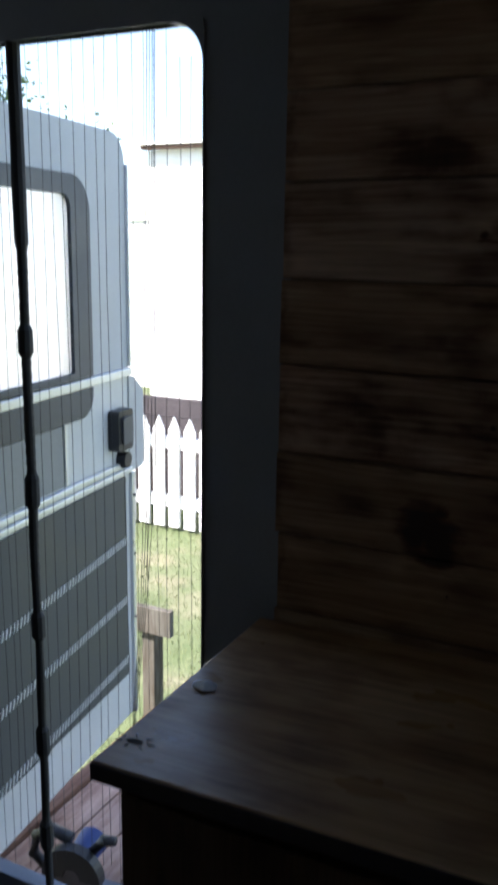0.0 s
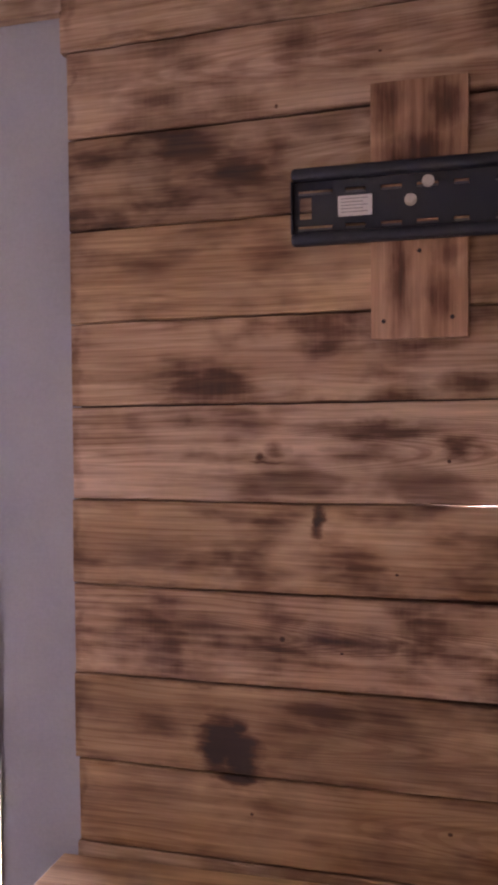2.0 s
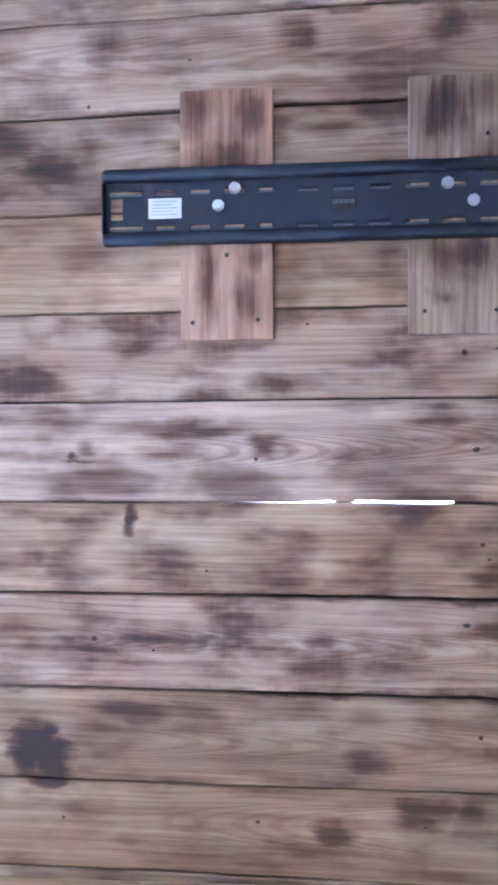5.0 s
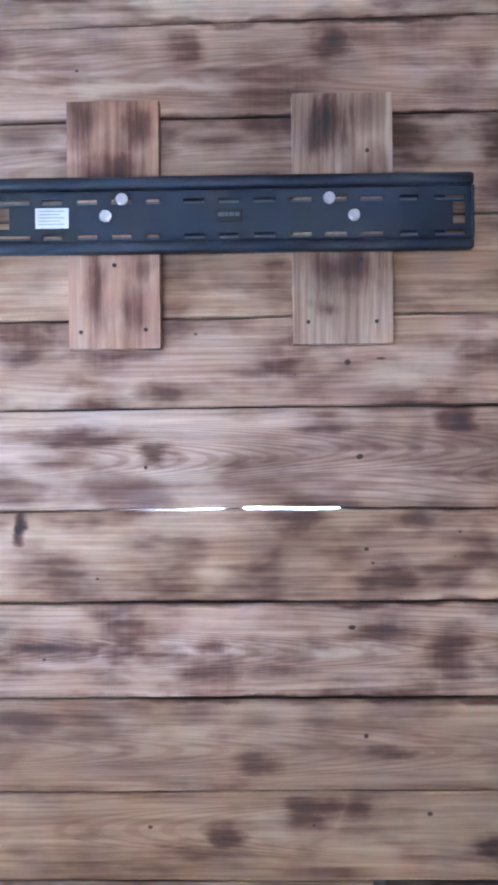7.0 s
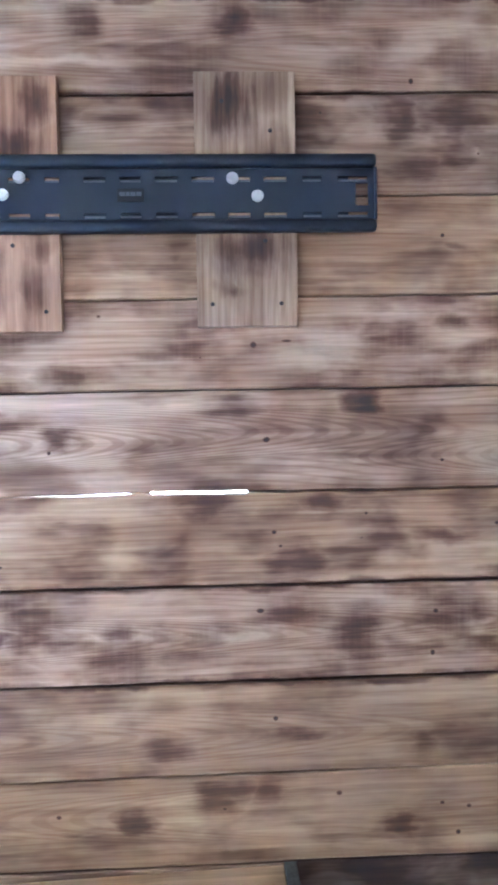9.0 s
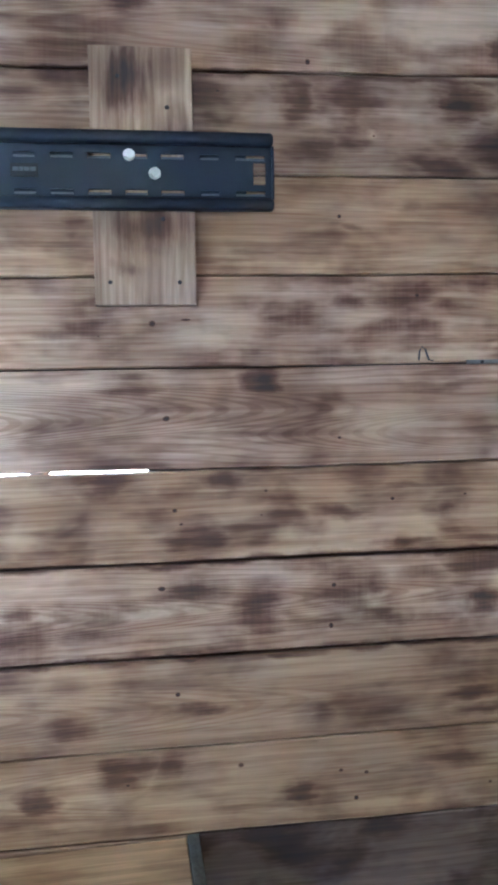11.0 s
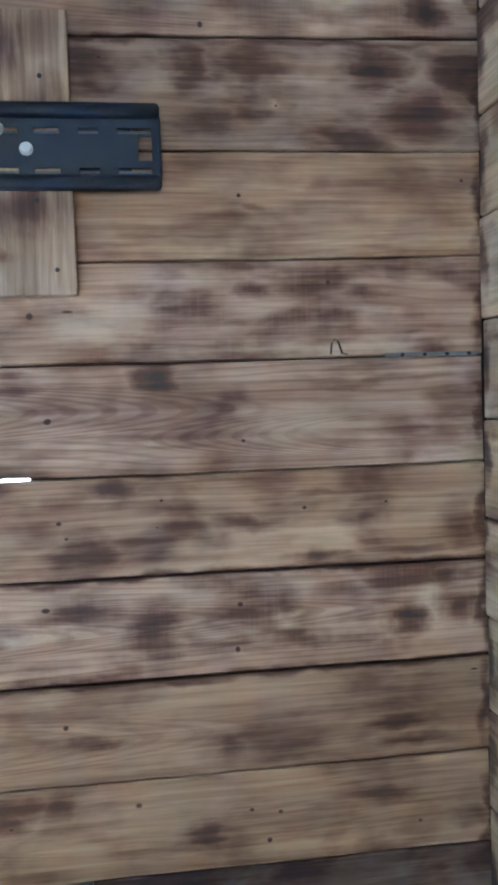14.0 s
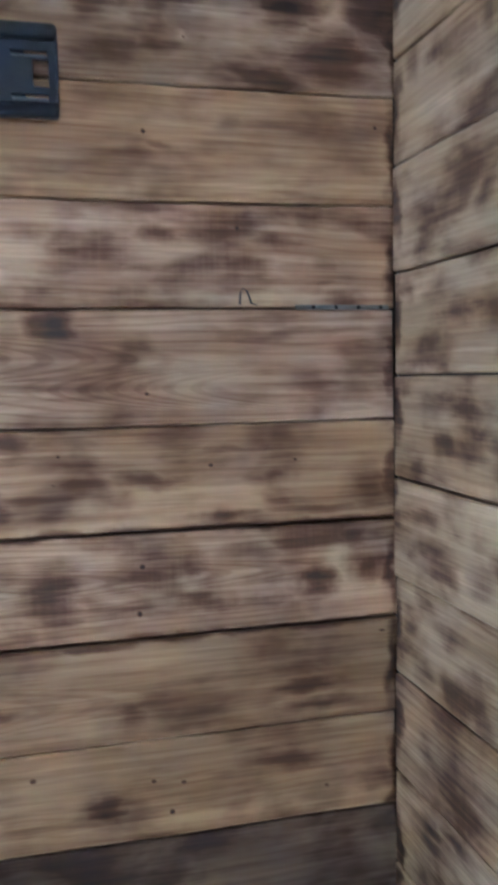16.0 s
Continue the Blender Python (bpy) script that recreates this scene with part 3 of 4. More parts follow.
# flame figure: tip along the wall, height, length (its sign gives the way it opens), half height, rings
FIGURES = {3: ((0.62, 1.0, 0.16, 0.03, 3),), 4: ((0.76, 1.115, -0.26, 0.026, 4), (1.08, 1.115, -0.2, 0.03, 3)), 5: ((0.56, 1.262, -0.16, 0.022, 4), (0.97, 1.255, -0.22, 0.024, 4), (1.30, 1.27, -0.2, 0.02, 3)),
           7: ((0.88, 1.533, -0.30, 0.034, 7), (1.09, 1.545, -0.2, 0.03, 4), (1.16, 1.51, 0.14, 0.025, 4)),
           10: ((0.40, 1.94, 0.2, 0.03, 3),), 11: ((0.62, 2.075, 0.34, 0.035, 4), (0.35, 2.09, 0.2, 0.03, 3))}
# scrubbed light patches
PALE = {3: ((1.30, 0.950, 0.20, 0.014, 0.55), (0.99, 0.96, 0.05, 0.03, 0.35)), 5: ((1.235, 1.255, 0.03, 0.022, 0.8), (1.46, 1.275, 0.02, 0.03, 0.6), (0.90, 1.262, 0.10, 0.008, 0.5), (0.70, 1.25, 0.05, 0.01, 0.3)),
        6: ((0.745, 1.374, 0.03, 0.02, 0.55), (1.345, 1.365, 0.025, 0.02, 0.5)), 7: ((1.28, 1.52, 0.07, 0.03, 0.4), (0.55, 1.51, 0.12, 0.012, 0.3)),
        8: ((0.60, 1.62, 0.2, 0.012, 0.4), (1.02, 1.65, 0.05, 0.02, 0.4), (1.3, 1.622, 0.15, 0.009, 0.4)), 9: ((1.16, 1.755, 0.08, 0.02, 0.3), (0.62, 1.77, 0.03, 0.05, 0.2)),
        10: ((1.455, 1.965, 0.018, 0.03, 0.6), (1.262, 1.934, 0.007, 0.007, 0.9), (1.488, 1.937, 0.009, 0.008, 0.9)), 11: ((1.30, 2.08, 0.12, 0.05, 0.6), (0.62, 2.06, 0.2, 0.008, 0.5), (0.35, 2.05, 0.12, 0.02, 0.3))}
jit = random.Random(12)


def toned(c, f, w):
    return (c[0] * f * w ** 0.4, c[1] * f * w ** 0.05, c[2] * f / w ** 1.15)


for k in range(0, 14):
    lo, hi = joint(k), joint(k + 1)
    off = 0.0015 * noise.noise((k * 1.7, 0.3, 0.9))
    ends = 0.005 * noise.noise((k * 2.9, 4.3, 1.9))
    low = lambda x, f=lo, g=gap(k): f(x) + g(x)
    high = lambda x, f=hi, g=gap(k + 1): f(x) - g(x)
    fac, warm, scorched = TONES.get(k, (1.0, 1.0, 0.65))
    if k > 1:
        zm = 0.5 * (JOINTS[k][1] + JOINTS[k + 1][1])
        # plank ends and the edges at joints 5, 6, 11 and 12 drawn darker
        tips = ((1.534, zm + 0.03 * noise.noise((k * 2.2, 0.1, 0.6)), 0.010, 0.05, 0.75), (0.088, zm, 0.010, 0.06, 0.35))
        tips += tuple((x + 0.1 * noise.noise((x, j, 3.0)), 0.5 * sum(JOINTS[j]), 0.26, 0.0065, 0.25 + 0.35 * min(1.0, x)) for j in (k, k + 1) if j in (5, 6, 11, 12) for x in (0.3, 0.75, 1.0, 1.35))
        m = burnt_pine("torched_pine_row", "x", BURNS.get(k, ()) + tips, KNOTS.get(k, ()), FIGURES.get(k, ()), char=scorched, seed=1.0 + k,
                       base=toned((0.48, 0.325, 0.225), fac, warm), light=toned((0.73, 0.57, 0.43), fac, warm), shift=False,
                       lines=0.76 if k in (5, 7) else 0.86, comb=0.2 if k in (5, 8, 11) else 0.0, pale=PALE.get(k, ()))
        part("plank", plank_mesh(X0 + ends - (0.0 if k < 12 else 0.01), 0.9885 if k == 2 else X1 + jit.uniform(-0.0035, 0.0), low, high, off, 0.0215, 160), m, wall_n)
    if k <= 2:
        m = burnt_pine("charred_pine_row", "x", char=1.0, seed=61.0 + k, base=(0.20, 0.145, 0.11), light=(0.31, 0.235, 0.185), shift=False)
        part("plank", plank_mesh(0.990, X1, low, high, off + 0.002, 0.0215, 40), m, wall_n)

# side cladding, boards lying along the depth of the room
SIDE = [0.01 + 0.1345 * i for i in range(19)]
for k in range(18):
    lo, hi, w1, w2 = SIDE[k] + 0.03, SIDE[k + 1] + 0.03, wobble(k + 40, 0.003), wobble(k + 41, 0.003)
    zc = 0.5 * (lo + hi)
    marks = tuple((-jit.uniform(0.04, 0.6), zc + jit.uniform(-0.05, 0.05), jit.uniform(0.02, 0.05), jit.uniform(0.01, 0.022), jit.uniform(0.35, 0.8)) for _ in range(7))
    # the last mark darkens each board's end at the corner
    m = burnt_pine("torched_pine_side", "y", marks + ((-0.012, zc + jit.uniform(-0.03, 0.03), 0.014, 0.04, 0.9),), char=0.8, comb=0.2, seed=30.0 + k, base=(0.44, 0.315, 0.205), light=(0.62, 0.48, 0.345), shift=False)
    ob = part("plank", plank_mesh(-2.65, -0.004 - 0.012 * abs(noise.noise((k * 3.3, 1.1, 0.2))), lambda a, f=w1, z=lo: z + f(a) + 0.0012, lambda a, f=w2, z=hi: z + f(a) - 0.0012,
                                  1.5345 + 0.003 * noise.noise((k * 1.3, 8.8, 0.1)), 1.5515, 40, "y"), m, wall_e)

# ---- television bracket on two upright boards ----
BOARD_A = burnt_pine("upright_board_wood", "z", ((0.57, 2.01, 0.025, 0.04, 0.6), (0.645, 2.0, 0.02, 0.04, 0.7), (0.61, 1.94, 0.06, 0.03, 0.65), (0.585, 1.77, 0.018, 0.05, 0.6), (0.645, 1.74, 0.02, 0.05, 0.6), (0.65, 1.81, 0.02, 0.02, 0.5)), char=0.25, seed=51,
                     base=(0.50, 0.30, 0.195), light=(0.64, 0.44, 0.31), shift=False)
BOARD_B = burnt_pine("upright_board_pale", "z", ((0.912, 2.0, 0.032, 0.045, 0.85), (0.965, 2.01, 0.03, 0.03, 0.4), (0.935, 1.80, 0.06, 0.03, 0.7), (0.97, 1.93, 0.03, 0.03, 0.45), (0.91, 1.745, 0.02, 0.012, 0.4)), char=0.3, seed=55,
                     base=(0.47, 0.345, 0.245), light=(0.66, 0.52, 0.385), lines=0.85, shift=False)
screw_bm = bmesh.new()
bmesh.ops.create_cone(screw_bm, cap_ends=True, segments=12, radius1=0.0032, radius2=0.0024, depth=0.003)
screw_me = bpy.data.meshes.new("screw")
screw_bm.to_mesh(screw_me)
screw_bm.free()
screw_me.materials.append(DARK_BOARD)


def upright_board(x0, x1, z0, z1, material, label, screws):
    bm = bmesh.new()
    add_box(bm, x0, x1, -0.0205, -0.002, z0, z1, 0.0012)
    ob = tagged(mesh_object("mounting_board", bm, material), label, "board", "boards behind the bracket")
    for x, z in screws:
        s = new("screw", screw_me)
        s.matrix_world = pose(x, -0.0212, z, 90)
        s.parent = ob
    return ob


upright_board(0.548, 0.677, 1.689, 2.034, BOARD_A, "reddish torched pine board screwed upright to the planks", ((0.565, 1.713), (0.656, 1.716), (0.613, 1.806)))
upright_board(0.862, 1.001, 1.693, 2.040, BOARD_B, "pale ridged pine board with a dark burn, screwed upright", ((0.883, 1.724), (0.978, 1.724), (0.957, 1.81), (0.90, 2.0), (0.966, 1.96)))

bracket = empty("tv_bracket", pose(0.775, -0.021, 1.872), "black steel flat television wall bracket with slots", "tv bracket")
SLOTS = [(0.448, 0.496), (0.514, 0.541), (0.5625, 0.590), (0.610, 0.638), (0.6585, 0.678), (0.711, 0.740), (0.760, 0.788), (0.808, 0.838), (0.858, 0.888), (0.907, 0.937), (0.956, 0.987), (1.010, 1.035), (1.058, 1.099)]
SX = sorted({round(v - 0.775, 4) for s in SLOTS for v in s} | {-0.335, 0.334, -0.325, -0.308, 0.308, 0.325})
SZ = [-0.046, -0.031, -0.024, -0.015, 0.015, 0.0175, 0.0245, 0.046]


def slot_hole(x, z):
    if -0.031 < z < -0.024 or 0.0175 < z < 0.0245:
        return any(a - 0.775 < x < b - 0.775 for a, b in SLOTS)
    return -0.015 < z < 0.015 and (-0.325 < x < -0.308 or 0.308 < x < 0.325)


# pale strips: light caught on the slot edges, put into colour
for a, b in SLOTS:
    for z in (-0.031, 0.0175):
        part("slot_glint", box(a - 0.7745, b - 0.7755, -0.0029, -0.0004, z, z + 0.003), GLINT_AND_MARK, bracket, "pale strip for the light caught on the slot edge")
part("back_plate", plate(SX, SZ, -0.0025, 0.0, slot_hole), BLACK_STEEL, bracket)


# black sheets added behind the slots off the boards, for the shade there
for a, b in ((0.688, 0.852), (1.006, 1.074)):
    part("slot_shade_sheet", box(a - 0.775, b - 0.775, 0.004, 0.006, -0.037, 0.037, 0.0006), BLACK_STEEL, bracket)


def lip(z, s):
    """The rolled edge of the bracket: a rounded channel that stands proud of the plate."""
    bm = bmesh.new()
    prof = [(-0.002, z - s * 0.0085), (-0.006, z - s * 0.008), (-0.011, z - s * 0.0072), (-0.0135, z - s * 0.005), (-0.0145, z), (-0.0135, z + s * 0.006), (-0.011, z + s * 0.0085), (-0.002, z + s * 0.0095)]
    rows = []
    for x, k in ((-0.3355, 0.55), (-0.334, 0.85), (-0.330, 1.0), (0.330, 1.0), (0.334, 0.85), (0.3355, 0.55)):
        rows.append([bm.verts.new((x, -0.002 + (y + 0.002) * k, z + (c - z) * k)) for y, c in prof])
    for a, b in zip(rows, rows[1:]):
        for i in range(len(prof)):
            bm.faces.new((a[i], a[(i + 1) % len(prof)], b[(i + 1) % len(prof)], b[i]))
    bm.faces.new(rows[0]), bm.faces.new(rows[-1][::-1])
    return bm


smooth(part("top_rail", lip(0.0445, 1), BLACK_STEEL, bracket))
smooth(part("bottom_rail", lip(-0.0425, -1), BLACK_STEEL, bracket))
for sx in (-1, 1):
    part("end_flange", box(sx * 0.3345 - 0.0015, sx * 0.3345 + 0.0015, -0.011, -0.0025, -0.036, 0.036, 0.0008), BLACK_STEEL, bracket)
st = part("label", box(-0.2712, -0.2245, -0.0032, -0.0024, -0.0145, 0.0135), STICKER, bracket, "white paper label with fine grey print")
for i in range(5):
    part("print_line", box(-0.267, -0.2305 - 0.006 * (i % 2), -0.0036, -0.0031, 0.0085 - 0.0045 * i, 0.0098 - 0.0045 * i), PRINT, st)
badge = part("badge", box(-0.019, 0.017, -0.0042, -0.0024, -0.009, 0.009, 0.0006), BLACK_PLASTIC, bracket, "small black maker's badge")
for i, (a, b) in enumerate(((-0.016, -0.008), (-0.007, -0.002), (-0.001, 0.006), (0.007, 0.014))):
    part("badge_mark", box(a, b, -0.0047, -0.0041, -0.0012, 0.0042), GLINT_AND_MARK, badge)


def hex_bolt(x, z, turn, x_tilt=0):
    ob = empty("hex_bolt", pose(x, -0.0236, z, 90, 0, 0), "bright zinc hex bolt holding the bracket", "bolt", "bolts of the bracket")
    bm = bmesh.new()
    bmesh.ops.create_cone(bm, cap_ends=True, segments=20, radius1=0.0083, radius2=0.0083, depth=0.0016, matrix=Matrix.Translation((0, 0, 0.0009)))
    part("washer", bm, ZINC, ob)
    bm = bmesh.new()
    bmesh.ops.create_cone(bm, cap_ends=True, segments=6, radius1=0.0073, radius2=0.0073, depth=0.006, matrix=pose(0, 0, 0.0048, 0, 0, turn))
    bmesh.ops.bevel(bm, geom=[e for e in bm.edges if all(v.co.z > 0.007 for v in e.verts)], offset=0.0012, segments=2, affect="EDGES")
    part("head", bm, ZINC, ob)


for x, z, a in ((0.625, 1.8965, 10), (0.602, 1.8735, 25), (0.913, 1.8945, 0), (0.947, 1.8705, 40)):
    hex_bolt(x, z, a)

# small bent wire staple in the lower plank edge and stray fixings beside the corner
bm = tube([(1.326, -0.003, 1.612), (1.327, -0.004, 1.626), (1.331, -0.004, 1.632), (1.336, -0.004, 1.628), (1.341, -0.004, 1.613), (1.348, -0.003, 1.6115)], 0.0013, 6)
tagged(smooth(mesh_object("wire_staple", bm, BLACK_STEEL)), "small bent dark wire staple in the planks", "staple")
strip = empty("metal_strip", pose(1.40, -0.001, 1.609), "thin grey metal strip with dark tacks along the plank joint", "metal strip")
part("strip_body", box(0.0, 0.128, -0.0012, 0.001, -0.003, 0.003), STRIP_METAL, strip)
for i in range(4):
    bm = bmesh.new()
    bmesh.ops.create_cone(bm, cap_ends=True, segments=10, radius1=0.003, radius2=0.0022, depth=0.002, matrix=pose(0.024 + 0.031 * i, -0.002, 0, 90))
    part("tack", bm, BLACK_PLASTIC, strip)

# ---- counter under the bracket ----
CT = 0.914
counter = empty("counter", pose(0, 0, 0), "wooden counter with a worn pine top and dark front", "counter")
top = part("worktop", box(0.060, 0.970, -0.470, -0.003, CT - 0.024, CT, 0.002), TOP_WOOD, counter, "worn pale pine worktop")
# the front edge's shade is put into a thin dark strip
part("front_shade_strip", box(0.060, 0.970, -0.4735, -0.4705, CT - 0.024, CT - 0.0015, 0.0008), DARK_BOARD, counter, "dark strip for the front edge in shade")
part("edge_strip", box(0.9705, 0.988, -0.470, -0.003, CT - 0.024, CT + 0.004, 0.0015), POST_WOOD, counter, "pale pine edging strip")
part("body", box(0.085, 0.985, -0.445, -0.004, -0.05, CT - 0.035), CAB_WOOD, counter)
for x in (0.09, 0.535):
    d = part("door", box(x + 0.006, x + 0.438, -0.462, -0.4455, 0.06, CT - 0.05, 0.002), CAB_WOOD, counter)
TILT = Matrix.Translation((0.515, 0, CT)) @ pose(0, 0, 0, 0, -1.5, 0) @ Matrix.Translation((-0.515, 0, -CT))
for ob in counter.children:
    if ob.name.startswith(("worktop", "edge_strip", "front_shade_strip")):
        ob.matrix_basis = TILT
bm = bmesh.new()
pts = [(0.0, 0.0), (0.022, -0.006), (0.034, 0.006), (0.028, 0.022), (0.012, 0.028), (-0.004, 0.016)]
tv = [bm.verts.new((x, y, 0.0006 + 0.003 * random.random())) for x, y in pts]
tc = bm.verts.new((0.014, 0.01, 0.006))
for i in range(6):
    bm.faces.new((tv[i], tv[(i + 1) % 6], tc))
geo = bmesh.ops.extrude_face_region(bm, geom=bm.faces[:])
for e in geo["geom"]:
    if isinstance(e, bmesh.types.BMVert):
        e.co.z += 0.0005
scrap = tagged(mesh_object("paper_scrap", bm, PAPER), "torn white scrap of paper lying on the worktop", "paper")
scrap.matrix_world = pose(0.080, -0.265, CT - 0.0108)

# flat disc; the shade inside the knot hole is put into its colour
bm = bmesh.new()
bmesh.ops.create_cone(bm, cap_ends=True, segments=14, radius1=0.011, radius2=0.009, depth=0.0008, matrix=pose(0.084, -0.412, CT + 0.0002) @ Matrix.Diagonal((1.2, 0.6, 1, 1)))
knot = part("knot_hole_disc", bm, LINER, top, "dark disc for the shaded inside of a split knot hole")
for i in range(7):
    a = 0.9 * i
    q = (0.084 + 0.018 * math.cos(a), -0.412 + 0.010 * math.sin(a), CT + 0.0007)
    part("splinter", tube([q, (q[0] + 0.012 * math.cos(a), q[1] + 0.006 * math.sin(a), CT + 0.0009)], [0.0011, 0.0004], 5), PAPER, top)

# ---- string curtain in the doorway ----
curtain = empty("string_curtain", pose(0, 0.03, 0), "dark string fly curtain hanging in the open doorway", "curtain")
rng = random.Random(4)
x = DX0 + 0.02
while x < DX1 - 0.012:
    if not -0.470 < x < -0.428:
        sway, ph = rng.uniform(-0.003, 0.003), rng.uniform(0, 6)
        low = 0.22 + rng.uniform(-0.05, 0.06)
        hi = 1.846 if x < DX1 - 0.07 else 1.846 - 0.05
        pts = [(x + sway * math.sin(ph + 5 * z) + rng.uniform(-0.0006, 0.0006), 0.004 * math.sin(ph * 2 + 4 * z), z) for z in [low + (hi - low) * i / 16 for i in range(17)]]
        smooth(part("strand", tube(pts, 0.00055, 5), STRAND, curtain))
    x += 0.0235 + rng.uniform(-0.003, 0.003)
for i in range(4):
    dx = 0.008 * i
    pts = [(-0.165 - dx * 0.6, 0.006, 1.846), (-0.172 - dx, 0.007, 1.1), (-0.195 - dx * 0.5, 0.008, 0.85), (-0.222 - dx * 0.3, 0.008, 0.62), (-0.226, 0.008, 0.5)]
    smooth(part("strand", tube(pts, 0.0007, 5), STRAND, curtain))
zs = [0.16 + 0.01054 * i for i in range(161)]
pts, rad = [], []
for i, z in enumerate(zs):
    collar = any(abs(z - c) < 0.03 for c in (1.33, 1.04, 0.76, 0.50, 0.28))
    pts.append((-0.449 - 0.012 * (z - 1.0) * 0.2 + 0.003 * noise.noise((z * 5, 0, 0)), 0.0, z))
    rad.append(0.0145 if collar else 0.0088 + (0.0012 * ((i * 5) % 2) if 0.85 < z < 1.5 else 0) + 0.0012 * noise.noise((z * 9, 3, 1)) + (0.004 if z > 1.5 else 0))
part("cord", tube(pts, rad, 10), STRAND, curtain, "thick black cord of gathered strands")

# ---- the open door leaf outside ----
leaf = empty("door_leaf", pose(-0.65, 0.06, 0, 0, 0, 97.2), "open caravan door leaf, pale grey with a rounded window", "door")
part("upper_panel", ring(rrect(0.0, 1.175, 0.725, 1.795, (0.004, 0.004, 0.075, 0.02), 8), rrect(0.055, 1.19, 0.47, 1.63, (0.01, 0.01, 0.05, 0.05), 8), 0.0, 0.03), GREY_GRP, leaf)
win = part("window_surround", ring(rrect(0.01, 1.178, 0.518, 1.672, (0.004, 0.004, 0.085, 0.085), 8), rrect(0.06, 1.195, 0.428, 1.624, (0.01, 0.01, 0.03, 0.03), 8), -0.010, -0.0005), DARK_RUBBER, leaf, "dark rounded window surround")
pane = part("pane", box(0.056, 0.468, 0.012, 0.016, 1.191, 1.629), FROST, win, "frosted acrylic pane")
pane.visible_shadow = False
part("surround_foot", slab(rrect(0.012, 1.075, 0.520, 1.150, (0.03, 0.06, 0.004, 0.004), 8), -0.008, -0.0005), DARK_RUBBER, leaf)
part("belt_trim", box(0.0, 0.73, -0.012, 0.03, 1.151, 1.174, 0.003), ALU, leaf, "bright aluminium trim")
part("belt_panel", box(0.0, 0.725, 0.0, 0.03, 0.915, 1.150), WHITE_GRP, leaf, "white skinned middle panel")
part("grey_inset", box(0.01, 0.372, -0.004, -0.0005, 0.918, 1.072), GREY_INSET, leaf, "darker grey inset")
part("strip", box(0.376, 0.390, -0.007, -0.0005, 0.916, 1.149, 0.002), ALU, leaf)
for z in (0.872, 0.896):
    part("rail_trim", box(0.0, 0.73, -0.011, -0.0005, z, z + 0.016, 0.003), ALU, leaf)
part("lower_panel", box(0.0, 0.725, 0.0, 0.03, 0.105, 0.9145), WHITE_GRP, leaf)
part("mesh_inset", box(0.012, 0.694, -0.006, -0.0005, 0.250, 0.864), GREY_PANEL, leaf, "dark grey mesh covered inset")


def zigzag(z):
    """A raised band of slanted white ribs."""
    bm = bmesh.new()
    n = 46
    for i in range(n):
        s = 0.02 + 0.67 * i / n
        zz = z + 0.045 * (s / 0.7) * 0.9
        vs = [(s, zz - 0.011), (s + 0.0055, zz - 0.011), (s + 0.012, zz + 0.011), (s + 0.0065, zz + 0.011)]
        a = [bm.verts.new((p, -0.0085, q)) for p, q in vs]
        b = [bm.verts.new((p, -0.006, q)) for p, q in vs]
        bm.faces.new(a)
        for k in range(4):
            bm.faces.new((a[k], b[k], b[(k + 1) % 4], a[(k + 1) % 4]))
    return bm


for z in (0.635, 0.452, 0.262):
    part("ribbed_band", zigzag(z), WHITE_GRP, leaf, "white slanted ribs")
part("edge_profile", box(0.7255, 0.745, -0.010, 0.034, 0.105, 0.870, 0.003), ALU, leaf)
part("edge_profile", box(0.7255, 0.738, -0.008, 0.034, 1.175, 1.72, 0.003), ALU, leaf)
part("latch_plate", slab([(0.7255, 0.872), (0.80, 0.872), (0.815, 0.885), (0.815, 1.10), (0.755, 1.145), (0.7255, 1.15)], -0.004, 0.03), GREY_GRP, leaf, "grey side plate of the latch")
latch = part("latch_case", slab(rrect(0.605, 0.955, 0.690, 1.068, (0.012,) * 4, 4), -0.034, -0.0005), BLACK_PLASTIC, leaf, "black plastic latch case")
part("latch_grip", slab(rrect(0.620, 0.975, 0.676, 1.050, (0.008,) * 4, 4), -0.042, -0.0345), DARK_RUBBER, latch)
bm = bmesh.new()
bmesh.ops.create_cone(bm, cap_ends=True, segments=24, radius1=0.026, radius2=0.022, depth=0.026, matrix=pose(0.672, -0.014, 0.921, 90))
part("lock_knob", bm, BLACK_PLASTIC, leaf, "round black lock knob")
for z in (0.80, 0.62, 0.42, 0.24):
    bm = bmesh.new()
    bmesh.ops.create_cone(bm, cap_ends=True, segments=10, radius1=0.005, radius2=0.004, depth=0.004, matrix=pose(0.735, -0.012, z, 90))
    part("rivet", bm, DARK_RUBBER, leaf)

# ---- outdoors ----
GZ = -0.48
bm = bmesh.new()
vs = [bm.verts.new(p) for p in ((-900, -900, GZ), (900, -900, GZ), (900, 900, GZ), (-900, 900, GZ))]
bm.faces.new(vs)
tagged(mesh_object("ground", bm, GRASS), "short green lawn with bare patches", "lawn", kind="structure")
rg = np.random.default_rng(3)
n = 16000
gx, gy = rg.uniform(-4.2, -0.9, n), rg.uniform(1.2, 4.2, n)
ang, hgt, lean = rg.uniform(0, 6.28, n), rg.uniform(0.012, 0.045, n), rg.uniform(-0.02, 0.02, (n, 2))
vv = np.zeros((n, 3, 3))
vv[:, 0] = np.stack([gx - 0.003 * np.cos(ang), gy - 0.003 * np.sin(ang), np.full(n, GZ)], 1)
vv[:, 1] = np.stack([gx + 0.003 * np.cos(ang), gy + 0.003 * np.sin(ang), np.full(n, GZ)], 1)
